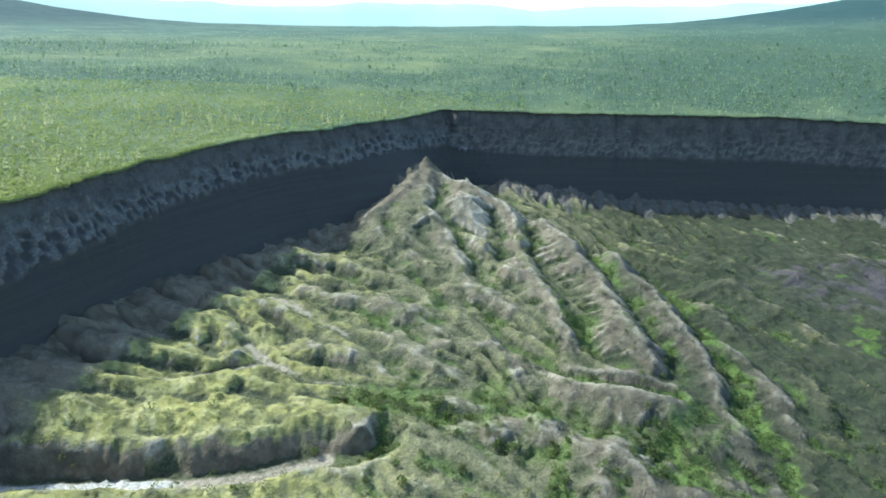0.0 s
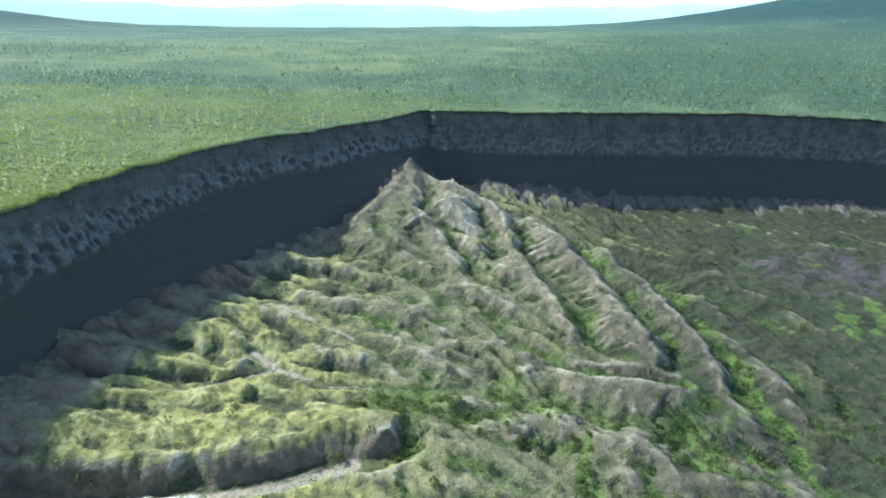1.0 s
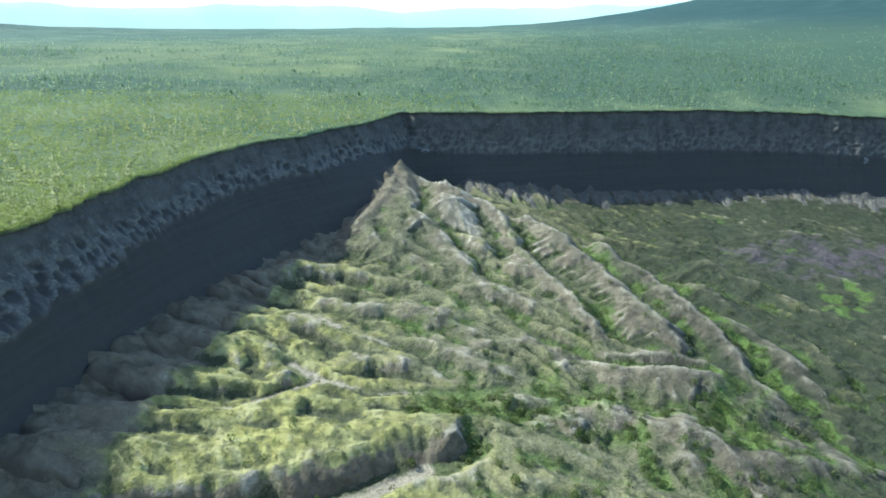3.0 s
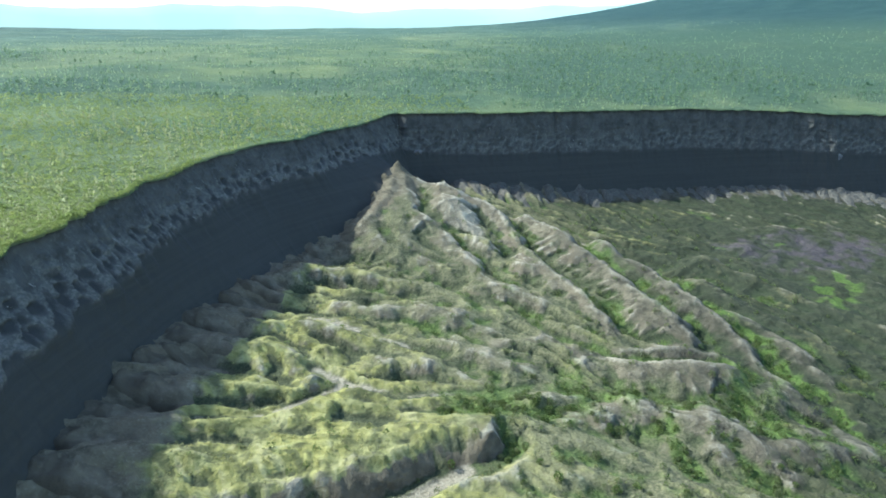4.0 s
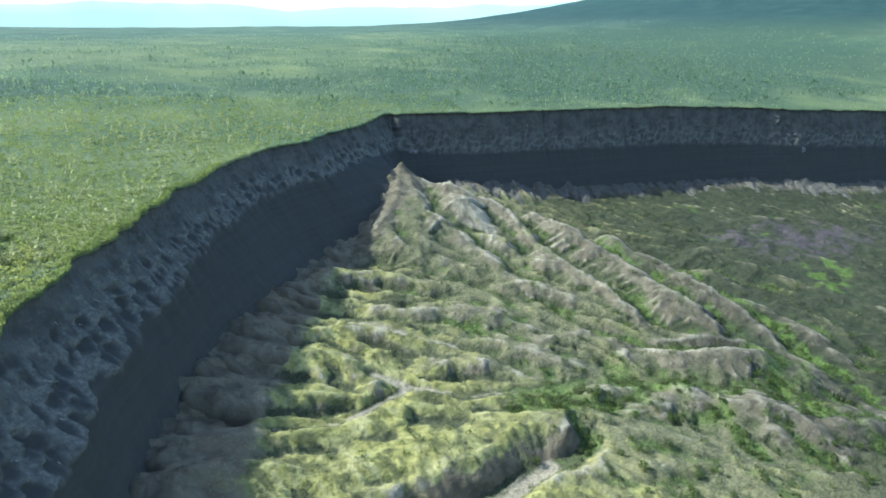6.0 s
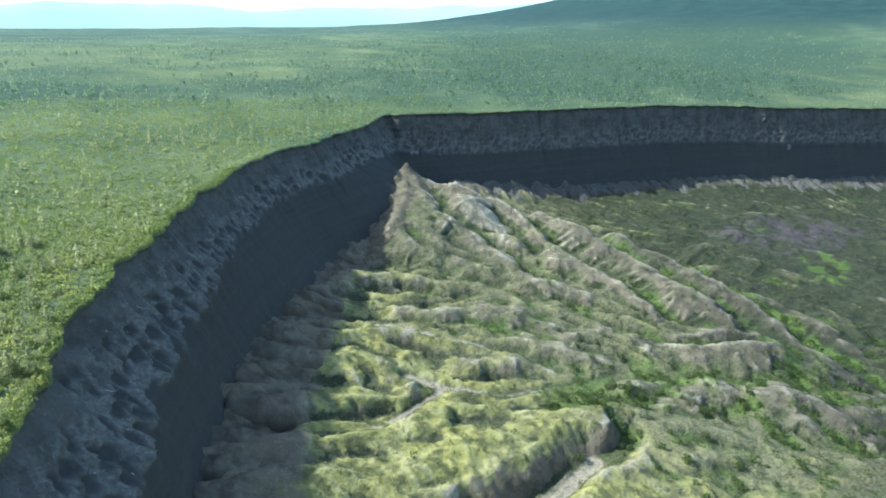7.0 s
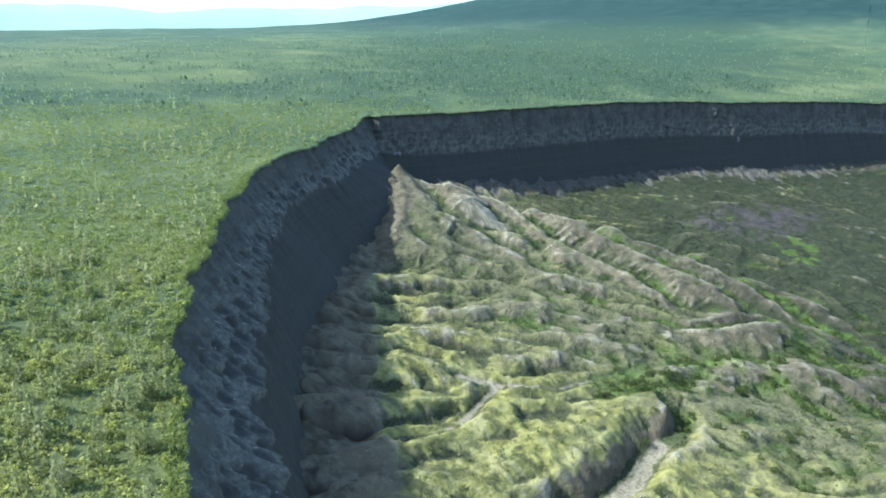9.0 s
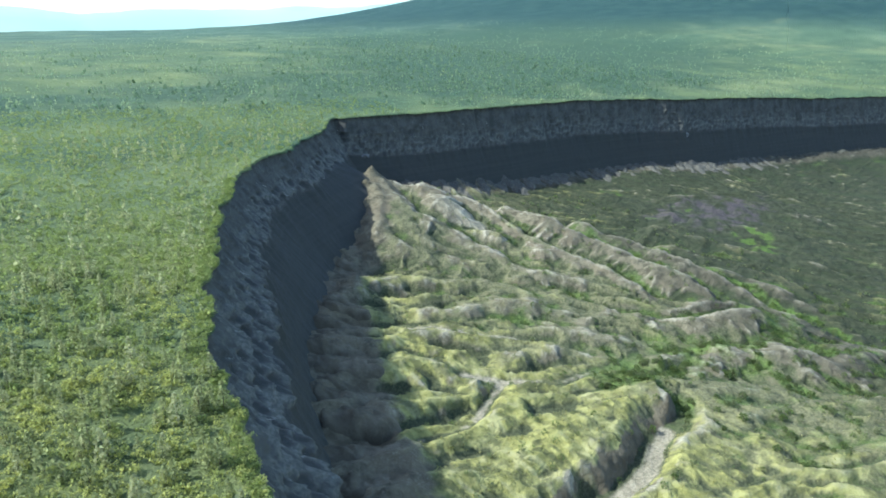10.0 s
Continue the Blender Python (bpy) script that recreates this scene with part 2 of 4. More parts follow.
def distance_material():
    n = Nodes("glowing_hazy_hills", 1.0)
    # haze over the hills, put in as a pale glow
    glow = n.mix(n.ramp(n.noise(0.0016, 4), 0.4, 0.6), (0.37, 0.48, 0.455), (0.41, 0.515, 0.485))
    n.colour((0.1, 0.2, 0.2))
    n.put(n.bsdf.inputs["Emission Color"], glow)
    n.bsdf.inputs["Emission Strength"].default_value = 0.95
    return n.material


FLOOR, WALL, PLATEAU, SILT = floor_material(), wall_material(), plateau_material(), silt_material()
LARCH = leaf_material("larch_needles", (0.26, 0.275, 0.125), (0.42, 0.435, 0.20), (0.44, 0.435, 0.24))
SCRUB = leaf_material("dwarf_birch_leaves", (0.225, 0.27, 0.085), (0.37, 0.415, 0.14), (0.48, 0.48, 0.16))
DARK_LARCH = leaf_material("dark_larch_needles", (0.15, 0.22, 0.13), (0.225, 0.30, 0.175), (0.24, 0.31, 0.18))
TUSSOCK = leaf_material("tussock_grass", (0.21, 0.215, 0.075), (0.42, 0.41, 0.15), (0.47, 0.43, 0.20))
FAR_LARCH = leaf_material("hillside_larch_needles", (0.26, 0.33, 0.175), (0.38, 0.455, 0.24), (0.44, 0.48, 0.26))
WILLOW = leaf_material("willow_leaves", (0.10, 0.135, 0.045), (0.23, 0.285, 0.09), (0.21, 0.225, 0.115))
BARK, ROCK, HAZE = bark_material("grey_brown_bark", (0.06, 0.048, 0.038), (0.17, 0.145, 0.12)), rock_material(), distance_material()
DEADWOOD = bark_material("bleached_wood", (0.26, 0.24, 0.21), (0.45, 0.42, 0.38))

# ---- the rim of the crater, a closed loop ----
RIM = [(-172, 40), (-178, 100), (-177, 146), (-171, 189), (-157, 231), (-143, 265), (-125, 303), (-102, 341), (-60, 381),
       (-28, 415), (-7, 443), (4, 456), (17, 452), (65, 447), (143, 443), (206, 441), (270, 432), (336, 412), (414, 398), (528, 373),
       (655, 332), (765, 240), (800, 110), (760, -60), (560, -180), (300, -240), (40, -210), (-120, -90)]
CENTRE = np.array((120.0, 200.0))


def loop_curve(points, step):
    p = np.array(points, float)
    out, m = [], len(p)
    for k in range(m):
        a, b, c, d = p[k - 1], p[k], p[(k + 1) % m], p[(k + 2) % m]
        fine = step if 0 <= k < 20 else 9.0
        t = np.linspace(0, 1, max(2, int(np.hypot(*(c - b)) / fine)), endpoint=False)[:, None]
        out.append(0.5 * (2 * b + (c - a) * t + (2 * a - 5 * b + 4 * c - d) * t ** 2 + (3 * b - a - 3 * c + d) * t ** 3))
    return np.concatenate(out)


def inward(p):
    t = np.roll(p, -1, 0) - np.roll(p, 1, 0)
    t /= np.linalg.norm(t, axis=1)[:, None]
    return np.stack([t[:, 1], -t[:, 0]], 1)


rim0 = loop_curve(RIM, 0.8)
along = np.concatenate([[0], np.cumsum(np.linalg.norm(np.diff(rim0, axis=0), axis=1))])
wiggle = 2.0 * gnoise(along / 21, 0.5, 3) + 2.6 * np.abs(gnoise(along / 9, 3.5, 4)) - 0.6 + 0.7 * gnoise(along / 2.6, 8.5, 6)
rim_in = inward(rim0)
rim = rim0 + rim_in * wiggle[:, None]
right_side = smooth(-40, 50, rim[:, 0])


def plateau_height(x, y):
    """The hillside above the crater: it rises ahead and to the west, levels off, and bears a hill in the north-east."""
    rise = -0.064 * np.where(x < 0, x, 0.3 * x + 0.4 * np.clip(x - 300, 0, 400)) + 0.074 * y
    level = 42 + np.where(rise > 0, 66 * np.tanh(rise / 66) + 0.06 * rise * np.exp(-(rise / 50) ** 2), 30 * np.tanh(rise / 30))
    r = np.hypot(x - 120, y - 200)
    hill = 340 * np.exp(-(((x - 2600) / 1150) ** 2 + ((y - 1900) / 1500) ** 2))
    hill = hill + 185 * np.exp(-(((x + 2300) / 900) ** 2 + ((y - 2600) / 900) ** 2))
    rough = smooth(5, 60, r - 250) * (2.5 * gnoise(x / 160, y / 160, 31) + 9 * smooth(600, 2500, r) * gnoise(x / 700, y / 700, 33))
    return level + hill + rough


def stand_or_cloud_shade(x, y):
    """Where dense woodland or painted cloud shadow darkens the hillside, 0 to 1."""
    v = 0.0
    # the first ellipse is dark trees, the others are painted cloud shadows
    for cx, cy, rx, ry in ((-40, 612, 90, 40), (-540, 900, 320, 150), (-260, 560, 190, 55), (270, 590, 420, 170), (420, 690, 460, 140), (800, 1100, 700, 300), (560, 780, 520, 260), (-430, 620, 150, 40)):
        v = np.maximum(v, 1 - np.hypot((x - cx) / rx, (y - cy) / ry))
    return smooth(-0.4, 0.5, v + 0.6 * fbm(x / 60, y / 60, 4, 58))


rim_z = plateau_height(rim[:, 0], rim[:, 1]) + 0.5 * gnoise(along / 9, 1.5, 12)


# ---- the crater's floor ----
def rim_distance(x, y):
    """How far a place lies inside the rim; below 0 outside."""
    poly = rim0[::4]
    shape, q = x.shape, np.stack([x.ravel(), y.ravel()], 1)
    a, b = poly, np.roll(poly, -1, 0)
    ab = b - a
    best, inside = np.full(len(q), 1e9), np.zeros(len(q), bool)
    for lo in range(0, len(q), 20000):
        p = q[lo:lo + 20000, None, :]
        t = np.clip(((p - a) * ab).sum(-1) / (ab * ab).sum(-1), 0, 1)
        gap = p - (a + t[..., None] * ab)
        best[lo:lo + 20000] = np.sqrt((gap * gap).sum(-1).min(1))
        cross = ((a[:, 1] > p[..., 1]) != (b[:, 1] > p[..., 1])) & (p[..., 0] < ab[:, 0] * (p[..., 1] - a[:, 1]) / np.where(ab[:, 1] == 0, 1e-9, ab[:, 1]) + a[:, 0])
        inside[lo:lo + 20000] = cross.sum(1) % 2 == 1
    return np.where(inside, best, -best).reshape(shape)


def polyline(x, y, points):
    """Distance from a line of (x, y, height), its height there, the side (positive: to the right of the line) and the way along it."""
    best = np.full(x.shape, 1e9)
    height, side, way, gone = np.zeros(x.shape), np.zeros(x.shape), np.zeros(x.shape), 0.0
    for (ax, ay, az), (bx, by, bz) in zip(points, points[1:]):
        dx, dy = bx - ax, by - ay
        long = math.hypot(dx, dy)
        t = ((x - ax) * dx + (y - ay) * dy) / (dx * dx + dy * dy)
        u = np.clip(t, 0, 1)
        gap = np.hypot(x - ax - u * dx, y - ay - u * dy)
        near = gap < best
        best = np.where(near, gap, best)
        height = np.where(near, az + u * (bz - az), height)
        side = np.where(near, np.sign((x - ax) * dy - (y - ay) * dx), side)
        way = np.where(near, gone + np.clip(t, -0.6, 1.6) * long, way)
        gone += long
    return best, height, side, way


SPURS, RUNNELS, GULLIES = [], [], []


def spur(left, right, soft, bald, *points):
    """A ridge: slopes to the left and right of its crest, roundness of the crest, how bald it is, crest points (x, y, height)."""
    SPURS.append((points, left, right, soft, bald))


def runnel(width, pale, *points):
    RUNNELS.append((points, width, pale))


def gully(depth, width, green, *points):
    GULLIES.append((points, depth, width, green))


# the peak and the spurs that run down from it
spur(1.25, 0.60, 2.5, 1.0, (-9, 390, 51.5), (2, 379, 46.5), (18, 367, 41), (32, 356, 36), (38, 341, 31.5), (39, 310, 24), (43, 294, 19.5))
spur(0.75, 0.80, 7.0, 1.0, (12, 368, 41.5), (10, 349, 39.6), (17, 330, 29), (21, 311, 18.5))
spur(1.10, 0.65, 5.0, 0.6, (-8, 386, 50), (-14, 346, 38), (-4, 334, 33.2), (1, 319, 27), (6, 304, 22.5), (10, 287, 18.5), (13, 273, 14.5))
spur(0.70, 0.70, 6.0, 0.5, (-15, 372, 44), (-22, 340, 36.5), (-20, 322, 29), (-16, 312, 23))
spur(1.12, 0.63, 2.5, 0.5, (-14, 381, 47), (-19, 366, 44), (-36, 338, 34.5), (-31, 321, 28.5), (-20, 309, 23))
spur(1.25, 0.63, 3.0, 1.0, (35, 304, 20), (41, 290, 19.6), (46, 275, 17.4), (49, 255, 14), (52, 236, 8))
spur(0.70, 0.90, 4.0, 1.0, (23, 295, 17.6), (32, 292, 19), (40, 288, 18.6))
spur(1.31, 0.68, 3.0, 1.0, (54, 342, 29), (61, 323, 27), (66, 304, 22.6), (73, 288, 18), (75, 269, 15.2), (75, 250, 13.2), (79, 236, 12.2), (78, 223, 7))
spur(1.25, 0.63, 2.5, 0.7, (84, 314, 20.5), (89, 294, 16.6), (96, 282, 14), (98, 257, 12), (101, 241, 10), (101, 222, 5.5), (99, 204, 1.6), (101, 190, -2))
spur(1.12, 0.59, 2.5, 0.7, (112, 244, 7), (120, 224, 3.6), (122, 208, 1.2), (120, 197, -1), (117, 179, -4.6), (112, 165, -6))
spur(0.88, 0.45, 3.0, 0.3, (120, 272, 9), (133, 225, 2.4), (138, 211, 0.2), (132, 186, -4))
spur(0.88, 0.45, 3.0, 0.25, (140, 300, 11.5), (150, 274, 7), (163, 246, 3.4), (176, 212, 0))
spur(0.75, 0.41, 3.0, 0.25, (176, 318, 9), (196, 288, 5.4), (214, 250, 3))
spur(0.75, 0.41, 3.0, 0.2, (218, 336, 11), (240, 304, 6.2), (262, 262, 4))
spur(1.70, 1.70, 1.5, 0.8, (-10, 389, 49.5), (-13, 404, 47.5), (-11, 420, 49), (-6, 432, 52))
# domes and banks below the peak
spur(0.40, 0.62, 8.0, 0.8, (38, 217, 5.5), (53, 209, 8), (64, 205, 8.8), (74, 200, 7), (82, 191, 1.5))
spur(0.55, 0.65, 4.0, 1.0, (6, 185, 7), (19, 186, 7.2), (30, 188, 7), (37, 179, 5.5), (35, 167, 2))
spur(0.60, 0.80, 3.5, 1.0, (41, 175, 6), (50, 172, 7.4), (58, 164, 4.4), (58, 153, 0.5))
spur(0.40, 1.12, 4.0, 0.9, (47, 159, 2.6), (67, 157, 1.6), (84, 155, -0.4), (102, 149, -4))
spur(0.60, 1.12, 3.0, 0.5, (3, 279, 17.2), (13, 278, 17), (23, 270, 15.6), (28, 263, 13))
spur(0.60, 1.25, 3.5, 0.8, (-6, 232, 11), (18, 234, 9.8), (26, 226, 8.8), (29, 214, 5.5))
spur(0.60, 1.25, 3.5, 0.6, (-58, 226, 15.4), (-45, 226, 15.2), (-32, 218, 13.4), (-18, 211, 10.8))
spur(0.50, 1.12, 3.0, 0.5, (-6, 196, 9), (7, 197, 7.6), (18, 195, 5))
spur(0.50, 1.12, 3.0, 0.3, (-20, 177, 10), (-2, 172, 7.4), (11, 166, 5), (20, 158, 2.5))
spur(0.50, 1.12, 3.0, 0.4, (-28, 157, 7), (-7, 154, 6), (8, 155, 4.4), (23, 148, 2))
# olive ridges that run out from the foot of the western cliff
spur(0.65, 1.25, 3.0, 0.1, (-92, 290, 27.6), (-73, 297, 27), (-51, 298, 24.4), (-37, 288, 21.6), (-23, 281, 19.2), (-10, 269, 17), (-5, 256, 13.5))
spur(0.65, 1.25, 3.0, 0.0, (-106, 275, 28), (-96, 280, 27.4), (-83, 275, 24.2), (-76, 272, 21.5))
spur(0.65, 1.25, 3.0, 0.05, (-124, 257, 29.4), (-115, 260, 28.6), (-105, 255, 25.6), (-91, 249, 23.2), (-80, 252, 22.4), (-67, 248, 20.4), (-53, 240, 17.4), (-43, 234, 16), (-36, 227, 14.6), (-33, 216, 11.5))
spur(0.65, 1.50, 3.0, 0.0, (-125, 248, 28), (-118, 243, 26.4), (-108, 239, 24), (-99, 235, 22.6), (-91, 236, 21.6), (-78, 227, 17.6), (-67, 223, 15))
spur(0.60, 1.69, 3.0, 0.0, (-146, 217, 28.4), (-132, 215, 26), (-120, 211, 23.6), (-112, 212, 22.6), (-97, 213, 19.6), (-83, 210, 16.4), (-74, 213, 14.5))
spur(0.50, 1.12, 5.0, 0.0, (-148, 194, 27), (-136, 192, 25), (-124, 191, 23), (-115, 195, 21.6), (-104, 194, 19.4), (-90, 194, 17.2), (-76, 199, 15.8), (-61, 203, 14.6), (-50, 202, 13.6), (-32, 201, 12))
spur(0.60, 1.12, 3.0, 0.0, (-140, 178, 25), (-126, 181, 22.6), (-113, 178, 19.2), (-100, 171, 15.6), (-86, 165, 12.5))
spur(0.40, 0.88, 5.0, 0.0, (-96, 180, 16), (-78, 177, 15), (-68, 180, 15.6), (-54, 182, 13.8), (-35, 180, 13.2), (-25, 179, 12))
spur(0.55, 0.95, 3.5, 0.45, (-62, 268, 20), (-43, 262, 19), (-28, 258, 18.4), (-15, 253, 17.4), (-6, 244, 12.5))
spur(0.55, 0.95, 3.0, 0.5, (-36, 238, 13.4), (-26, 233, 14.8), (-14, 227, 13), (-4, 218, 10.2))
# brinks of the cut bank
spur(0.30, 0.35, 3.0, 0.1, (-126, 165, 14.5), (-112, 166, 14), (-96, 165.5, 13))
spur(0.30, 0.35, 3.0, 0.1, (-77, 166, 13.4), (-69, 168.5, 14.6), (-60, 168.5, 14), (-50, 172, 12.6))
spur(0.30, 0.35, 3.0, 0.4, (-40, 174, 12), (-32, 174, 12.4), (-26, 175, 11.6))
# beds of the meltwater runnels
runnel(2.0, 1, (-135, 155, 10), (-121, 154, 7.5), (-102, 156, 6.5), (-78, 156, 5.5), (-57, 159, 4.6), (-43, 166, 4.2), (-36, 168, 4.6))
runnel(2.6, 1, (-82, 268, 21.5), (-74, 262, 19), (-62, 254, 17.2), (-50, 243, 15.2), (-39, 236, 12.8), (-27, 229, 10.4))
runnel(2.2, 1, (-74, 225, 14), (-65, 216, 12), (-56, 211, 11.2), (-48, 204, 10.4), (-36, 205, 9.2), (-20, 204, 7.6), (6, 206, 5))
runnel(1.6, 1, (-112, 198, 17.5), (-97, 199, 14.5), (-87, 202, 13.4), (-75, 209, 12.4), (-66, 214, 11.8))
runnel(1.5, 0.8, (14, 258, 10.5), (21, 250, 7), (28, 238, 4.8), (39, 228, 3), (46, 220, 2.6), (62, 214, 2), (84, 208, 0))
# gullies, some with a green floor
gully(3.5, 5, 0.75, (40, 332), (39, 308), (45, 288), (50, 272), (54, 254), (57, 243))
gully(4.0, 6, 0.35, (79, 336), (81, 308), (88, 286), (86, 246), (88, 222), (88, 206), (88, 190))
gully(3.0, 5, 0.25, (2, 346), (8, 318), (14, 294), (19, 267), (23, 256))
gully(3.0, 5, 0.45, (-27, 316), (-22, 303), (-10, 286), (-1, 262))
gully(3.0, 6, 0.9, (108, 300), (110, 268), (109, 243), (111, 218), (110, 196), (109, 174), (107, 155))
gully(2.0, 4, 0.8, (37, 174), (34, 162), (31, 150))
gully(2.5, 4, 0.6, (12, 201), (30, 195), (44, 183), (73, 179), (90, 172))
gully(2.0, 4, 0.9, (63, 166), (78, 161), (92, 155))
gully(2.0, 4, 0.5, (-18, 172), (-10, 167), (5, 157), (13, 153))
gully(3.5, 3.5, 0.0, (-134, 204), (-110, 203.5), (-97, 204), (-88, 207))
gully(2.5, 3, 0.0, (-104, 224), (-92, 222), (-80, 219.5), (-68, 217))
gully(3.0, 4, 0.0, (-120, 229), (-108, 228), (-99, 227))
gully(2.5, 4, 0.0, (-116, 250), (-104, 246), (-96, 242))


def sag(x, y):
    """Slow swells and sags of the slumped sheet, in metres."""
    u, v = np.clip((x - 90) / 210, -1.15, 1.15), np.clip((y - 270) / 140, -1.1, 1.05)
    return 3.42 + 5.27 * v - 5.69 * v ** 2 - 3.74 * v ** 3 + 2.76 * v ** 4 - 0.68 * v ** 5 + 1.18 * u + 3.48 * u * v + 3.54 * u * v ** 2 - 1.28 * u * v ** 3 - 4.95 * u * v ** 4 - 0.61 * u ** 2 - 5.02 * u ** 2 * v + 1.31 * u ** 2 * v ** 2 + 6.24 * u ** 2 * v ** 3 + 0.20 * u ** 3 - 1.84 * u ** 3 * v + 4.00 * u ** 3 * v ** 2 - 0.91 * u ** 4 - 1.52 * u ** 4 * v - 2.88 * u ** 5


def floor_height(x, y, d):
    xs = np.where(x > 120, 120 + 0.15 * (x - 120), x)
    base = 9 - 0.09 * xs + 3 * np.clip((y - 220) / 100, -1.6, 1.6)
    right = smooth(-40, 50, x)
    base = base + (4 + 9 * right) * np.exp(-np.clip(d - 16, 0, None) / (26 + 10 * right))
    ax, ay = x + 10, y - 387
    a, b = 0.4 * ax - 0.92 * ay, 0.92 * ax + 0.4 * ay
    base = base + 25 * np.exp(-(np.abs(b) / 62) ** 1.3) * np.where(a > 0, np.exp(-(np.abs(a) / 100) ** 1.7), np.exp(-(a / 26) ** 2))
    base = base + sag(x, y) + 4 * np.exp(-((x - 105) / 70) ** 2) * np.exp(-np.clip(d - 16, 0, None) / 14)
    wx, wy = x + 7 * gnoise(x / 38, y / 38, 41), y + 7 * gnoise(x / 38, y / 38, 42)
    tx, ty = x + 1.6 * gnoise(x / 30, y / 30, 43) + 1.1 * gnoise(x / 11, y / 11, 44), y + 1.6 * gnoise(x / 30, y / 30, 45) + 1.1 * gnoise(x / 11, y / 11, 46)
    across = wy + 2 * 40 * np.logaddexp(0, wx / 40)
    down = 0.75 * wx - 0.65 * wy
    fold = 1 - 2.2 * np.abs(gnoise(across / 30, down / 70, 51) + 0.25 * gnoise(across / 14, down / 30, 56))
    small = 2.4 * np.abs(gnoise(across / 11, down / 30, 52)) - 0.8
    tiny = 2.4 * np.abs(gnoise(across / 5.0 + 0.4 * small, down / 11, 53)) - 0.8
    hump = fbm(x / 13, y / 13, 3, 58)
    lump = 2.4 * np.abs(fbm(x / 6.5, y / 6.5, 3, 54)) - 0.5 + 0.28 * (2.2 * np.abs(gnoise(x / 2.6, y / 2.6, 57)) - 0.6)
    ease = 0.55 + 0.45 * smooth(-0.25, 0.3, gnoise(x / 45, y / 45, 55))
    western = 1 - smooth(-60, 10, x)
    quiet = 1 - 0.3 * smooth(110, 170, x)
    z = base - 2.4 * smooth(30, 48, d) * (1 - smooth(95, 140, x)) + quiet * (1.9 * fold + (1.5 + 1.1 * western) * ease * small + 0.6 * ease * tiny + (0.5 + 0.3 * western) * lump + 2.0 * hump)
    green = np.zeros(x.shape)
    for points, depth, width, lush_bed in GULLIES:
        gap, h, side, way = polyline(tx, ty, [(px, py, 0) for px, py in points])
        z = z - depth * np.exp(-(gap / width) ** 2)
        green = np.maximum(green, lush_bed * np.exp(-(gap / (0.75 * width)) ** 2))
    scar = np.zeros(x.shape)
    for tag, (points, left, rgt, soft, bald) in enumerate(SPURS):
        gap, h, side, way = polyline(tx, ty, points)
        # side ribs run straight down both flanks
        row = (way + 2.5 * hump + 0.15 * gap) / 8.5 + 0.6 * gnoise(way / 23, 7.7 * tag, 66)
        rib = 1 - 2.4 * np.abs(gnoise(row, 10.3 * tag + side * 5.5 + 0.02 * gap, 61) + 0.3 * gnoise(2.3 * row, side * 3.5, 64))
        slope = np.where(side > 0, rgt, left) * (1.02 - (0.16 + 0.13 * bald) * rib * smooth(1, 7, gap) * min(1, 4 / soft))
        crest = h + 0.9 + (1.0 + 0.9 * bald) * gnoise(way / 12, 3.3 * tag + 0.5, 65) - slope * (np.sqrt(gap ** 2 + soft ** 2) - soft) + (0.4 + 0.5 * western) * ease * small + 0.3 * ease * tiny + (0.3 + 0.25 * western) * lump + 0.6 * hump
        over = smooth(-2.5, 1.5, crest - z)
        scar = scar * (1 - over) + bald * over
        z = np.where(crest > z - 12, 0.5 * (z + crest + np.sqrt((z - crest) ** 2 + 3.0)) - 0.45, z)
    crag = 3.0 * np.exp(-((x + 10) / 3.4) ** 2 - ((y - 388) / 4.2) ** 2) + 3.2 * np.exp(-((x + 19) / 2.4) ** 2 - ((y - 380) / 3.2) ** 2) + 2.4 * np.exp(-((x - 14) / 3) ** 2 - ((y - 371) / 3) ** 2) + 2.2 * np.exp(-((x + 28) / 3) ** 2 - ((y - 366) / 3) ** 2)
    z = z + crag * (1 + 0.6 * gnoise(x / 2.2, y / 2.2, 74))
    # the steep cut bank over the lower runnel
    gap, h, side, way = polyline(x + 1.2 * gnoise(x / 9, y / 9, 71), y + 1.2 * gnoise(x / 9, y / 9, 72), [(-128, 158.5, 0), (-102, 160, 0), (-87, 160, 0), (-80, 163, 0), (-75, 161, 0), (-58, 164, 0), (-46, 169.5, 0), (-38, 170.5, 0), (-29, 170, 0), (-22, 174, 0)])
    notch = np.maximum(np.exp(-((x + 82) / 6.0) ** 2), 0.6 * np.exp(-((x + 43) / 3.0) ** 2))
    tall = (9.0 + 1.0 * gnoise(x / 11, 0.5, 75)) * (1 - smooth(-27, -20, x))
    pitch = 2.6 - 1.2 * notch
    cliff = 5.2 + np.minimum(pitch * gap, tall + 0.4 * np.clip(gap - tall / pitch, 0, None)) + 0.5 * gnoise(x / 2.5, y / 2.5, 73)
    strand = 5.0 + 0.7 * np.clip(gap - 5, 0, None)
    bank = (side < 0) & (gap < tall / 2.6 + 0.8) & (z > cliff - 1.6) & (notch < 0.4)
    z = np.where(side < 0, np.where(gap < 12, np.minimum(z, cliff + 2 * np.clip(gap - 9, 0, None)), z), np.where(gap < 16, np.minimum(z, strand), z))
    bed, brook = np.full(x.shape, 99.0), None
    for points, width, pale in RUNNELS:
        gap, h, side, way = polyline(0.5 * (tx + x), 0.5 * (ty + y), points)
        z = np.minimum(z, h + 0.9 * np.clip(gap - width, 0, None) + 0.25 * gnoise(x / 2, y / 2, 81))
        brook = gap / width if brook is None else brook
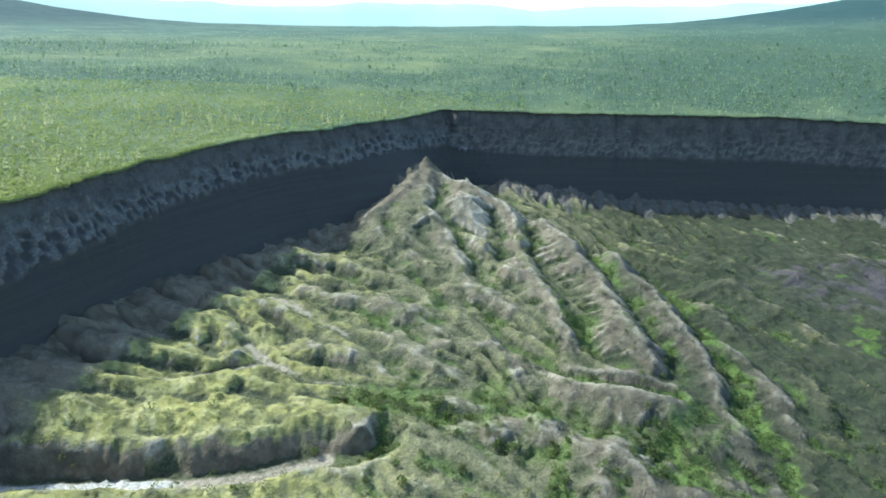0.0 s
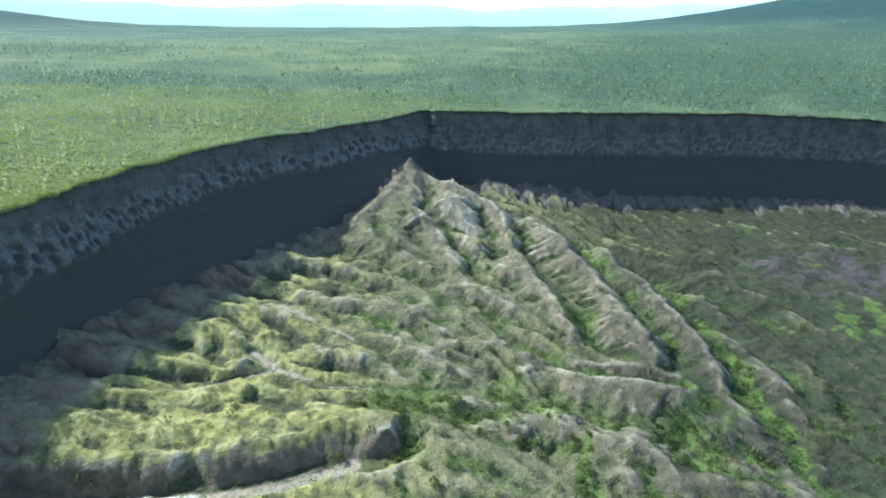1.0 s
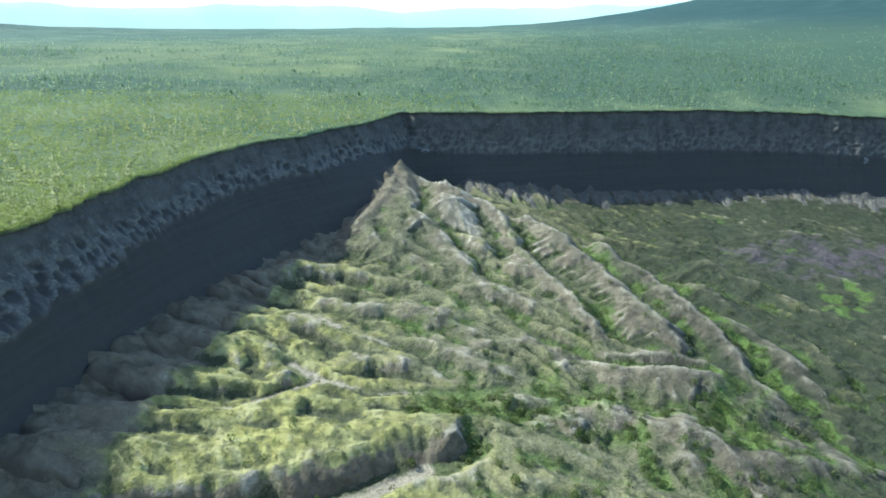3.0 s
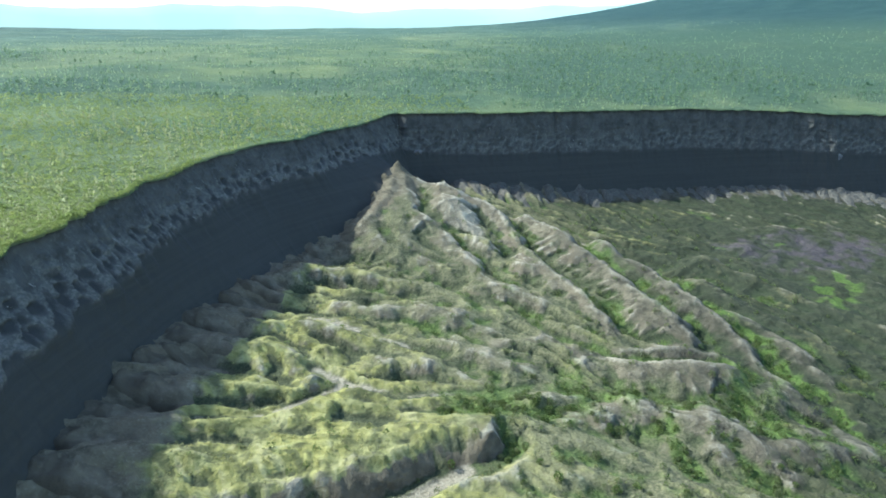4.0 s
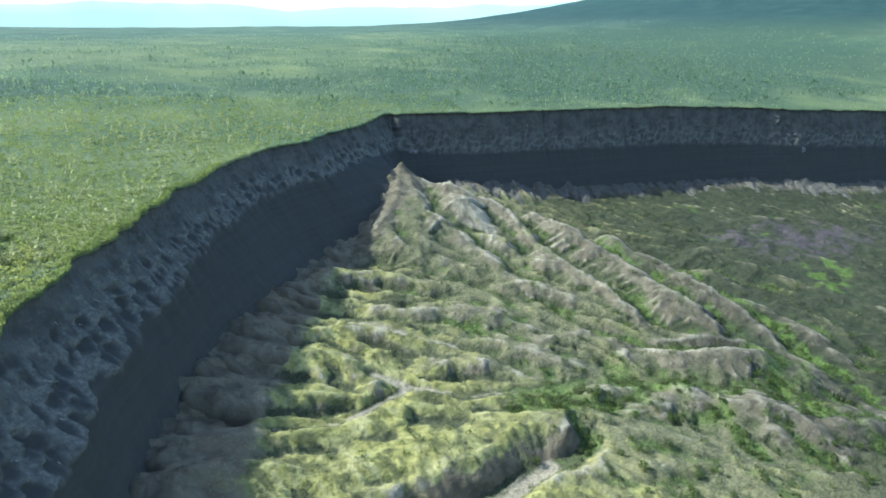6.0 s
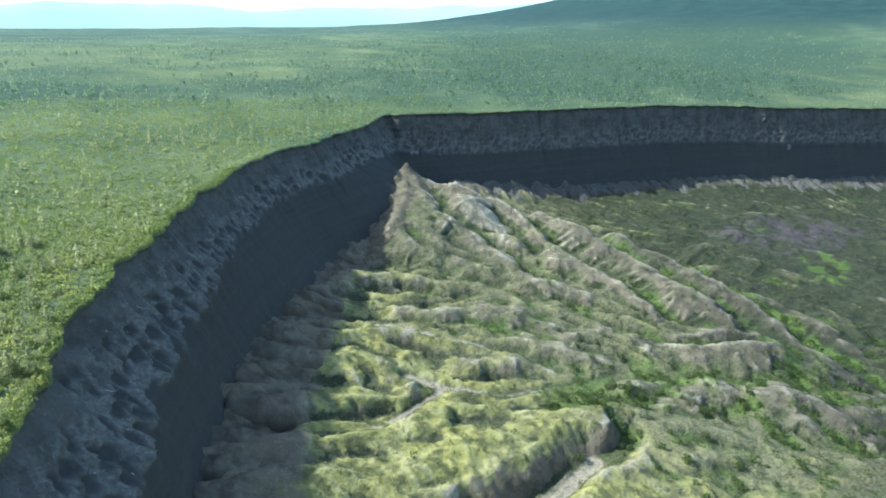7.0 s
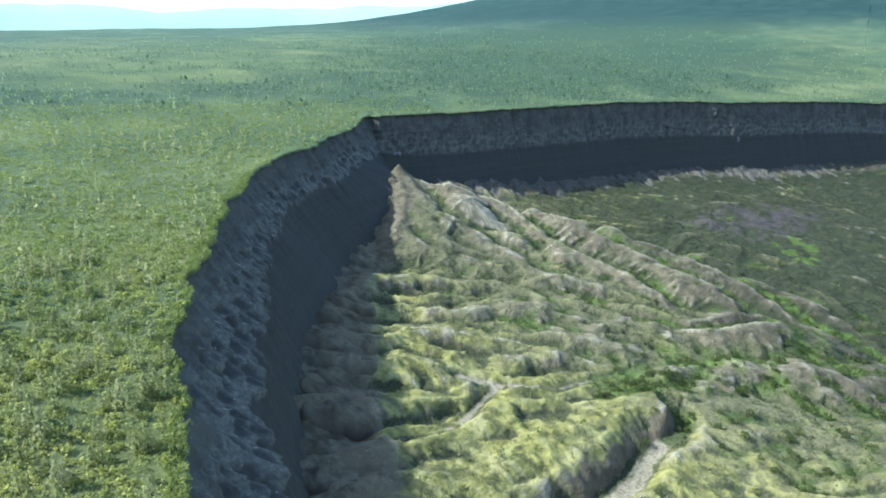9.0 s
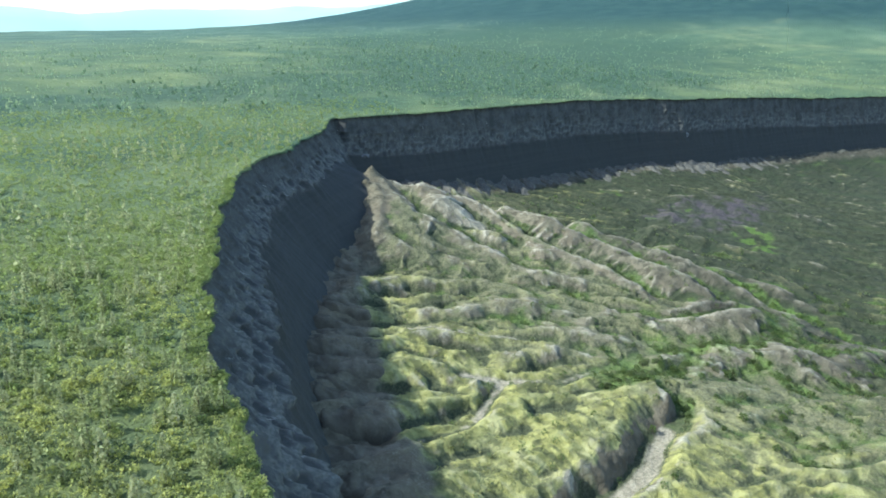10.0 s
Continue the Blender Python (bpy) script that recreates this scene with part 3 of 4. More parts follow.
        bed = np.minimum(bed, gap / width + 9 * (1 - pale) * smooth(-0.2, 0.3, gnoise(x / 8, y / 8, 82) + 0.6 - pale))
    return z + 0.35 * fbm(x / 3.1, y / 3.1, 3, 91), bed, brook, bank, scar, green


def spread(lo, hi, step, out_lo, out_hi, growth=1.06):
    mid = np.arange(lo, hi, step)
    left, right, s = [lo], [mid[-1]], step
    while left[-1] > out_lo:
        s *= growth
        left.append(left[-1] - s)
    s = step
    while right[-1] < out_hi:
        s *= growth
        right.append(right[-1] + s)
    return np.concatenate([left[:0:-1], mid, right[1:]])


gx, gy = np.meshgrid(spread(-172, 345, 0.85, -190, 880), spread(118, 446, 0.85, -262, 462))
gd = rim_distance(gx, gy)
gz, gbed, gbrook, gbank, gscar, ggreen = floor_height(gx, gy, gd)


def box_blur(a, k):
    for axis in (0, 1):
        c = np.cumsum(np.concatenate([np.repeat(np.take(a, [0], axis), k, axis), a, np.repeat(np.take(a, [-1], axis), k, axis)], axis), axis)
        n = a.shape[axis]
        a = (np.take(c, range(2 * k, 2 * k + n), axis) - np.take(c, range(0, n), axis)) / (2 * k)
    return a


# rills run straight down the slopes: noise drawn out along the fall line
fy, fx = np.gradient(box_blur(gz, 3))
slope = np.hypot(fx / np.gradient(gx, axis=1), fy / np.gradient(gy, axis=0))
size = np.hypot(fx, fy) + 1e-6
fx, fy = fx / size, fy / size
seed_noise = np.random.default_rng(3).normal(size=gz.shape)
seed_noise = seed_noise + np.roll(seed_noise, 1, 0) + np.roll(seed_noise, 1, 1)
rill = seed_noise.copy()
for sense in (1, -1):
    ri, rj = np.meshgrid(np.arange(gz.shape[0], dtype=float), np.arange(gz.shape[1], dtype=float), indexing="ij")
    for k in range(9):
        a, b = np.clip(np.rint(ri).astype(int), 0, gz.shape[0] - 1), np.clip(np.rint(rj).astype(int), 0, gz.shape[1] - 1)
        ri, rj = ri + sense * fy[a, b], rj + sense * fx[a, b]
        a, b = np.clip(np.rint(ri).astype(int), 0, gz.shape[0] - 1), np.clip(np.rint(rj).astype(int), 0, gz.shape[1] - 1)
        rill = rill + seed_noise[a, b] * (1 - k / 10)
rill = box_blur(rill, 1)
rill = np.clip(rill / rill.std(), -2.2, 2.2)
gz = gz + 0.24 * rill * smooth(0.25, 0.6, slope) * smooth(48, 60, gd) * (1 - 0.5 * smooth(150, 215, gx))
sy, sx = np.gradient(gz)
sx, sy = sx / np.gradient(gx, axis=1), sy / np.gradient(gy, axis=0)
steep = np.hypot(box_blur(sx, 3), box_blur(sy, 3))
hollow = box_blur(gz, 12) - gz
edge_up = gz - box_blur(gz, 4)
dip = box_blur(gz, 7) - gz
patch = gnoise(gx / 30, gy / 30, 101)
spot = gnoise(gx / 9, gy / 9, 102)
on_peak = np.exp(-((gx - 12) ** 2 + (gy - 335) ** 2) / 55 ** 2)
speck = gnoise(gx / 4, gy / 4, 103)
west = 1 - smooth(-105, 15, gx + 0.25 * (gy - 220) + 14 * patch + 10 * spot)
scab = 0.7 * west * smooth(0.18, 0.5, gnoise(gx / 9, gy / 5, 105) + 0.3 * speck) * smooth(0.25, 0.7, steep)
green_flank = 0.55 * np.exp(-((gx + 24) / 15) ** 2 - ((gy - 354) / 22) ** 2) + 0.35 * np.exp(-((gx - 6) / 9) ** 2 - ((gy - 372) / 7) ** 2)
foot = 1 - smooth(np.where(gx < 0, 44, 24), np.where(gx < 0, 55, 44), gd + 5 * spot + 2 * speck)
bare = np.clip(0.45 * smooth(0.5 + 0.2 * west, 0.85 + 0.25 * west, steep) + 0.85 * gscar * smooth(-1.8, 0.3, -hollow) + 0.12 * on_peak - green_flank - 0.35 * smooth(0.1, 1.2, dip) - 0.1 * west + 0.3 * patch + 0.32 * spot + 0.2 * speck + 0.25 * smooth(0.5, 2, -hollow) + scab, 0, 1)
bare = bare + 0.26 * smooth(150, 210, gx) * gnoise(gx / 34 + 0.02 * gy, gy / 5.5, 104) - 0.7 * ggreen
bare = np.maximum(bare - 0.15 * smooth(105, 140, gx) * (1 - smooth(160, 215, gx)), foot)
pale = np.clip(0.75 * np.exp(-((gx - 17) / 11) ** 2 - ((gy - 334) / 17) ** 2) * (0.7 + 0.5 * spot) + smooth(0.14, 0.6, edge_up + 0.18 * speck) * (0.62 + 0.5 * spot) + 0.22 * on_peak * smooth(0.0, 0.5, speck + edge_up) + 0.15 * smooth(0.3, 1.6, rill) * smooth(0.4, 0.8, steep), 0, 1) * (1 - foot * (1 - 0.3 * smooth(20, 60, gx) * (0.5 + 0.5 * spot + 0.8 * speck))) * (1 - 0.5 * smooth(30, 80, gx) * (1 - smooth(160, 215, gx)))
low_east = smooth(-60, 20, gx) * (1 - smooth(185, 235, gy))
bare = np.maximum(bare, gbank)
lush = np.clip(-0.03 + 0.8 * green_flank - gbank + 0.95 * ggreen * smooth(-0.7, 0.2, spot + 0.6 * speck) + 0.4 * smooth(0.0, 1.6, hollow) - 0.5 * smooth(0.7, 1.2, steep) + 0.4 * spot + 0.45 * patch + 0.12 * speck + 0.22 * low_east + 0.8 * np.exp(-((gx + 17) / 17) ** 2 - ((gy - 192) / 9) ** 2) + 0.45 * np.exp(-((gx - 14) / 12) ** 2 - ((gy - 208) / 7) ** 2) + smooth(-0.35, 0.25, spot + 0.5 * speck) * (1.15 * np.exp(-((gx - 195) / 17) ** 2 - ((gy - 263) / 11) ** 2) + 0.95 * np.exp(-((gx - 177) / 10) ** 2 - ((gy - 246) / 7) ** 2) + 1.0 * np.exp(-((gx - 205) / 7) ** 2 - ((gy - 315) / 8) ** 2)) - 0.3 * on_peak - foot - 0.6 * (1 - smooth(-75, -45, gx)) - 0.2 * smooth(90, 150, gx), 0, 1)
olive = np.clip(0.12 - 0.12 * smooth(110, 200, gx) + 0.85 * west + 0.3 * patch + 0.15 * spot + 0.1 * speck - 0.95 * smooth(0.1, 1.3, dip) - 0.4 * smooth(0.7, 1.2, steep) + 0.2 * smooth(0.1, 0.9, -dip), 0, 1)
heath = np.clip(-1.2 * smooth(0.35, 0.7, lush) + np.exp(-(((gx - 228) / 85) ** 2 + ((gy - 305) / 36) ** 2)) * 1.1 + 0.6 * spot + 0.45 * patch + 0.3 * speck - 0.38, 0, 0.85) * smooth(130, 180, gx) * (1 - smooth(340, 370, gy))
wet_shade = np.clip((1 - smooth(np.where(gx < 0, 36, 18), np.where(gx < 0, 56, 34), gd + 6 * spot)) * (0.75 + 0.8 * smooth(-0.5, 1.2, hollow) - 0.35), 0, 1) * (1 - 0.7 * smooth(-20, 20, gx))
# shade on the cut bank's face, put into the colour
wet_shade = np.maximum(wet_shade, 0.8 * box_blur(gbank.astype(float), 1))
gravel = 0.74 * smooth(-0.6, 0.1, patch + 0.8 * spot + 0.5 * speck) * (1 - 0.75 * smooth(-42, -20, gx)) * (1 - smooth(0.0, 2.0, gbed + 0.6 * spot + 0.5 * speck))
# where the brook's painted glint lies
brook = 1.05 * (1 - smooth(0.4, 1.6, gbrook + 0.4 * spot + 0.35 * speck)) * (1 - smooth(-86, -68, gx))
gravel = np.maximum(gravel, 0.68 * (1 - smooth(0.6, 2.2, gbrook + 0.5 * spot)))
cells_ok = gd > 9
keep = lattice(*gx.shape)
keep = keep[cells_ok.ravel()[keep].any(1)]
floor_me = sheet("crater_floor", np.stack([gx, gy, gz], -1).reshape(-1, 3), keep, FLOOR, dict(bare=bare, lush=lush, olive=olive, heath=heath, gravel=gravel, brook=brook, wet_shade=wet_shade, pale=pale, hollow_dark=smooth(-0.1, 0.8, dip + 0.35 * spot + 0.2 * speck), rill=rill, east=smooth(20, 105, gx + 0.15 * (220 - gy))))
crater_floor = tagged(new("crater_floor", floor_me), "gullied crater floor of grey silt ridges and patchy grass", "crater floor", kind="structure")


def ground_at(x, y):
    """Height of the crater's floor at places, from its grid."""
    i = np.clip(np.searchsorted(gy[:, 0], y) - 1, 0, gy.shape[0] - 2)
    j = np.clip(np.searchsorted(gx[0], x) - 1, 0, gx.shape[1] - 2)
    u = (x - gx[0, j]) / (gx[0, j + 1] - gx[0, j])
    v = (y - gy[i, 0]) / (gy[i + 1, 0] - gy[i, 0])
    return (gz[i, j] * (1 - u) + gz[i, j + 1] * u) * (1 - v) + (gz[i + 1, j] * (1 - u) + gz[i + 1, j + 1] * u) * v


# ---- the headwall, swept along the rim ----
def build_wall():
    v = np.concatenate([np.linspace(0, 0.06, 5), np.linspace(0.075, 0.55, 40), np.linspace(0.57, 1.0, 22)])
    near_wall = 1 - smooth(215, 310, rim[:, 1])
    up_off, up_drop = 12 + 4.5 * near_wall * (1 - right_side) - 4 * right_side, 16.5 + 4 * near_wall * (1 - right_side) + 9.5 * right_side
    toe_off = 26 - 5 * right_side + 10 * smooth(250, 320, rim[:, 1]) * (1 - smooth(-60, 0, rim[:, 0]))
    toe = rim + rim_in * toe_off[:, None]
    toe_z = ground_at(toe[:, 0], toe[:, 1]) - 2.5
    n = 9
    toe_z = np.convolve(np.concatenate([toe_z[-n:], toe_z, toe_z[:n]]), np.ones(2 * n + 1) / (2 * n + 1), "valid")
    s, vv = np.meshgrid(along, v, indexing="ij")
    top = rim_z - 0.3
    split = 0.55 + 0.035 * gnoise(along / 24, 2.5, 21)
    u = np.clip(vv / split[:, None], 0, 1)
    w = np.clip((vv - split[:, None]) / (1 - split[:, None]), 0, 1)
    off = up_off[:, None] * (0.25 * u + 0.75 * u ** 1.7) + (toe_off - up_off)[:, None] * w ** 1.15
    z = top[:, None] - up_drop[:, None] * u ** 0.9 + (toe_z - top + up_drop)[:, None] * w
    # ribs and hollows of thawing ground ice
    depth = top[:, None] - z
    lean = s + 0.45 * depth
    band = smooth(0.1, 0.35, u) * (1 - smooth(0.0, 0.12, w))
    hole, pick = cells(lean / (4.3 + 1.2 * near_wall[:, None] * (1 - right_side[:, None])) + 0.35 * gnoise(s / 6, depth / 6, 38), depth / (3.9 + 0.4 * near_wall[:, None] * (1 - right_side[:, None])) + 0.35 * gnoise(s / 11, depth / 11, 22), 23)
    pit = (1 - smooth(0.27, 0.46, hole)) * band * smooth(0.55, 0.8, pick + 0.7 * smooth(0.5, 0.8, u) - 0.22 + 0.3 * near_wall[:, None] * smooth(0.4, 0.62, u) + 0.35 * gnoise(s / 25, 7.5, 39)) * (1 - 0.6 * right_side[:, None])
    comb = 1 - 2 * np.abs(gnoise(lean / 4.6, depth / 11, 24))
    comb2 = 1 - 2 * np.abs(gnoise(lean / 1.9, depth / 5, 25))
    push = band * (0.45 * comb + 0.4 * comb2) * (1 - 0.3 * right_side[:, None]) - 0.95 * pit + 0.35 * band * smooth(0.4, 0.7, hole) + smooth(0, 0.1, u) * 0.5 * gnoise(s / 3, depth / 3, 26)
    push = push + band * (0.55 * (2.2 * np.abs(gnoise(lean / 1.6 + 0.5 * comb, depth / 2.6, 63)) - 0.6) + 0.25 * gnoise(s / 0.9, depth / 1.1, 64))
    push = push + w * (0.5 * gnoise(s / 9, depth / 25, 27) + 0.2 * gnoise(s / 3, depth / 4, 28))
    push = push - 0.5 * smooth(0.0, 0.05, vv) * (1 - smooth(0.05, 0.16, vv))
    keel = rim[:, None, :] + (rim0 + 1.2 * rim_in - rim)[:, None, :] * (0.85 * smooth(0, 0.5, w))[..., None]
    at = keel + rim_in[:, None, :] * (off + push)[..., None]
    streak = gnoise(lean / 2.1 + 0.6 * gnoise(s / 5, depth / 5, 66), depth / 3.2, 65)
    rib = np.clip(band * smooth(-0.1, 0.9, 0.55 * comb + 0.3 * comb2 + 0.9 * streak + 0.5 * gnoise(s / 21, depth / 9, 29) - 0.75 * (1 - smooth(0.35, 0.8, u))), 0, 1) * (1 - pit) * (1 - 0.2 * right_side[:, None])
    net = smooth(0.42, 0.6, hole + 0.1 * comb2) * band * smooth(0.4, 0.7, u + 0.35 * near_wall[:, None] + 0.3 * gnoise(s / 17, depth / 8, 67))
    rib = np.clip(0.55 * rib + 0.75 * net * (1 - 0.35 * right_side[:, None]), 0, 1)
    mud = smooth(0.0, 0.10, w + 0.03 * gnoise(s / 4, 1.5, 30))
    turf = 1 - smooth(0.012, 0.04, vv + 0.012 * gnoise(s / 2.5, 3.5, 32))
    verts = np.concatenate([at, z[..., None]], -1)
    verts = np.concatenate([verts, verts[:1]], 0)
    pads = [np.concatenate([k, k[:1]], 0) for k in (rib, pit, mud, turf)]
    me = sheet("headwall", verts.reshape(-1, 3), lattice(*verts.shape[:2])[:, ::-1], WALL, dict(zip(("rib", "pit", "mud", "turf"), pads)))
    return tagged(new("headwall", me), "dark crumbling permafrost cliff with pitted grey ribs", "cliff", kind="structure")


headwall = build_wall()


# ---- the hillside round the crater, one sheet to the horizon ----
def build_plateau():
    out = np.concatenate([[-0.9, -0.5, 0.0, 0.6, 1.3], 2 + np.cumsum(1.1 * 1.0345 ** np.arange(0, 146))])
    ray = rim - CENTRE
    reach = np.linalg.norm(ray, axis=1)
    ray = ray / reach[:, None]
    p = rim[:, None, :] + ray[:, None, :] * out[None, :, None] * smooth(0, 6, out)[None, :, None] - rim_in[:, None, :] * (out * (1 - smooth(0, 6, out)))[None, :, None]
    far_out = 4600.0
    scale = np.minimum(1, far_out / np.maximum(np.linalg.norm(p - CENTRE, axis=2), 1))
    p = CENTRE + (p - CENTRE) * scale[..., None]
    z = plateau_height(p[..., 0], p[..., 1])
    z = z + smooth(0, 2, out)[None, :] * (1 - smooth(400, 900, out))[None, :] * (0.3 * gnoise(p[..., 0] / 5, p[..., 1] / 5, 35) + 0.3 * gnoise(p[..., 0] / 1.9, p[..., 1] / 1.9, 36))
    edge = (1 - smooth(0, 1.6, out))[None, :]
    z = z * (1 - edge) + rim_z[:, None] * edge
    z[:, 0] -= 0.9
    z[:, 1] -= 0.15
    r = np.linalg.norm(p - CENTRE, axis=2)
    # weight of the painted haze tint, rising with distance
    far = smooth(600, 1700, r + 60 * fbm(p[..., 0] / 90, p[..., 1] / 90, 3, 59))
    stand_shade = stand_or_cloud_shade(p[..., 0], p[..., 1])
    green = smooth(100, 260, np.hypot(p[..., 0] + 190, p[..., 1] - 110) + 40 * fbm(p[..., 0] / 60, p[..., 1] / 60, 3, 68))
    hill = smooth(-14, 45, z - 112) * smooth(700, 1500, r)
    verts = np.concatenate([p, z[..., None]], -1)
    verts = np.concatenate([verts, verts[:1]], 0)
    far, hill, stand_shade, green = [np.concatenate([q, q[:1]], 0) for q in (far, hill, stand_shade, green)]
    me = sheet("ground", verts.reshape(-1, 3), lattice(*verts.shape[:2]), PLATEAU, dict(far=far, hill=hill, stand_shade=stand_shade, green=green))
    return tagged(new("ground", me), "green mossy hillside with open larch woodland", "hillside", kind="structure")


ground = build_plateau()


# ---- far hills ----
def build_far_hills():
    a = np.linspace(radians(-75), radians(75), 400)
    top = 265 + 60 * gnoise(a * 4, 0.5, 44) + 22 * gnoise(a * 13, 0.5, 45) + 6 * gnoise(a * 45, 0.5, 46)
    ring = np.stack([np.sin(a) * 4750, np.cos(a) * 4750], 1)
    back = ring * 1.04
    rows = [np.column_stack([ring, np.full(400, 20.0)]), np.column_stack([ring * 1.01, top * 0.6 + 40]), np.column_stack([back, top])]
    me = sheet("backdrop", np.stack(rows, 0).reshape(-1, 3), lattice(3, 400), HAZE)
    return tagged(new("backdrop", me), "pale blue hazy hills on the horizon", "distant hills", kind="structure")


build_far_hills()


# ---- things: tools ----
def part(name, me, parent, label="", kind=""):
    ob = new(name, me)
    ob.parent = parent
    return tagged(ob, label, kind=kind)


rng = np.random.default_rng(7)
_ray = rim - CENTRE
_order = np.argsort(np.mod(np.arctan2(_ray[:, 1], _ray[:, 0]), 2 * np.pi))
_angle = np.mod(np.arctan2(_ray[:, 1], _ray[:, 0]), 2 * np.pi)[_order]
_reach = np.linalg.norm(_ray, axis=1)[_order]


def beyond_rim(x, y):
    """Metres outside the rim, along the ray from the crater's middle."""
    a = np.mod(np.arctan2(y - CENTRE[1], x - CENTRE[0]), 2 * np.pi)
    return np.hypot(x - CENTRE[0], y - CENTRE[1]) - np.interp(a, _angle, _reach, period=2 * np.pi)


def leaf_soup(r, count, low, wide, size, cone=True):
    """Loose leaf triangles in a crown one metre high: (count * 3, 3)."""
    t = low + (1 - low) * r.random(count) ** (1.25 if cone else 0.8)
    room = wide * ((1 - t) ** 0.75 + 0.06) if cone else wide * np.sqrt(np.clip(1 - ((t - low) / (1 - low) - 0.35) ** 2 / 0.55, 0.05, 1))
    a, q = r.random(count) * 2 * np.pi, room * (0.45 + 0.65 * r.random(count))
    mid = np.stack([np.cos(a) * q, np.sin(a) * q, t], 1)
    e1 = r.normal(size=(count, 3))
    e1 /= np.linalg.norm(e1, axis=1)[:, None]
    e2 = np.cross(e1, r.normal(size=(count, 3)))
    e2 /= np.linalg.norm(e2, axis=1)[:, None]
    k = size * (0.6 + 0.8 * r.random(count))[:, None]
    return np.stack([mid + e1 * k, mid - e1 * k * 0.5 + e2 * k * 0.8, mid - e1 * k * 0.5 - e2 * k * 0.8], 1).reshape(-1, 3)


def scatter(name, label, category, spots, sizes, templates, material, tint=None):
    """One object of kind stuff: a leaf soup per spot, turned and sized."""
    n = len(spots)
    which = rng.integers(0, len(templates), n)
    turn = rng.random(n) * 2 * np.pi
    tint = 1 + (rng.random(n) if tint is None else tint)
    verts, tints = [], []
    for k, tp in enumerate(templates):
        at = which == k
        c, s = np.cos(turn[at])[:, None], np.sin(turn[at])[:, None]
        z = sizes[at][:, None]
        p = np.stack([(tp[:, 0] * c - tp[:, 1] * s) * z, (tp[:, 0] * s + tp[:, 1] * c) * z, tp[:, 2] * z], -1) + spots[at][:, None, :]
        verts.append(p.reshape(-1, 3))
        tints.append(np.repeat(tint[at], len(tp)))
    verts, tints = np.concatenate(verts), np.concatenate(tints)
    me = sheet(name, verts, np.arange(len(verts)).reshape(-1, 3), material, dict(tint=tints), flat=True)
    return tagged(new(name, me), label, category, kind="stuff")


def thin_trunk(height, base, sides=5, lean=0.04):
    bm = bmesh.new()
    rings = []
    for k, t in enumerate((0, 0.3, 0.65, 1)):
        r = base * (1 - 0.9 * t)
        rings.append([bm.verts.new((math.cos(6.283 * i / sides) * r + lean * math.sin(3 * t), math.sin(6.283 * i / sides) * r, t * height - (0.3 if k == 0 else 0))) for i in range(sides)])
    for a, b in zip(rings, rings[1:]):
        for i in range(sides):
            bm.faces.new((a[i], a[(i + 1) % sides], b[(i + 1) % sides], b[i]))
    return bm, rings


def limb(bm, start, end, r):
    d = (Vector(end) - Vector(start)).normalized()
    u = d.orthogonal().normalized()
    w = d.cross(u)
    a = [bm.verts.new(Vector(start) + r * (u * math.cos(k * 2.094) + w * math.sin(k * 2.094))) for k in range(3)]
    tip = bm.verts.new(end)
    for k in range(3):
        bm.faces.new((a[k], a[(k + 1) % 3], tip))


def to_mesh(bm, name, material, smooth_faces=False):
    me = bpy.data.meshes.new(name)
    bm.normal_update()
    bm.to_mesh(me)
    bm.free()
    me.materials.append(material)
    for p in me.polygons:
        p.use_smooth = smooth_faces
    return me


def larch_tree(seed):
    """A young larch: Empty at its foot, a trunk with limbs, and a crown of loose sprays."""
    r = np.random.default_rng(seed)
    h = 4.2 + 1.8 * r.random()
    root = new("larch_tree")
    bm, rings = thin_trunk(h * 0.95, 0.07 + 0.02 * r.random(), lean=0.15 * r.random())
    for k in range(9):
        z, a = h * (0.15 + 0.08 * k), r.random() * 6.283
        q = h * 0.24 * (1 - 0.08 * k)
        limb(bm, (0, 0, z), (math.cos(a) * q, math.sin(a) * q, z + 0.25 * q), 0.025)
    part("trunk", to_mesh(bm, "trunk", BARK), root)
    soup = leaf_soup(r, 120, 0.1, 0.25 + 0.07 * r.random(), 0.065) * h
    part("crown", sheet("crown", soup, np.arange(len(soup)).reshape(-1, 3), LARCH, dict(tint=np.zeros(len(soup))), flat=True), root)
    return tagged(root, "young light green larch tree on the mossy hillside", "tree", "larch trees along the rim")


def willow_shrub(seed):
    """A low willow: a spray of bent stems and a rounded, uneven head of leaves."""
    r = np.random.default_rng(seed)
    h = 1.7 + 0.9 * r.random()
    root = new("willow_shrub")
    bm = bmesh.new()
    for k in range(8):
        a = r.random() * 6.283
        limb(bm, (0.15 * math.cos(a), 0.15 * math.sin(a), -0.2), (h * 0.45 * math.cos(a), h * 0.45 * math.sin(a), h * (0.5 + 0.4 * r.random())), 0.03)
    part("stems", to_mesh(bm, "stems", BARK), root)
    soup = leaf_soup(r, 130, 0.06, 0.62, 0.13, cone=False) * h
    part("foliage", sheet("foliage", soup, np.arange(len(soup)).reshape(-1, 3), WILLOW, dict(tint=np.zeros(len(soup))), flat=True), root)
    return tagged(root, "bushy green willow shrub on the crater floor", "shrub", "willow shrubs in the crater")


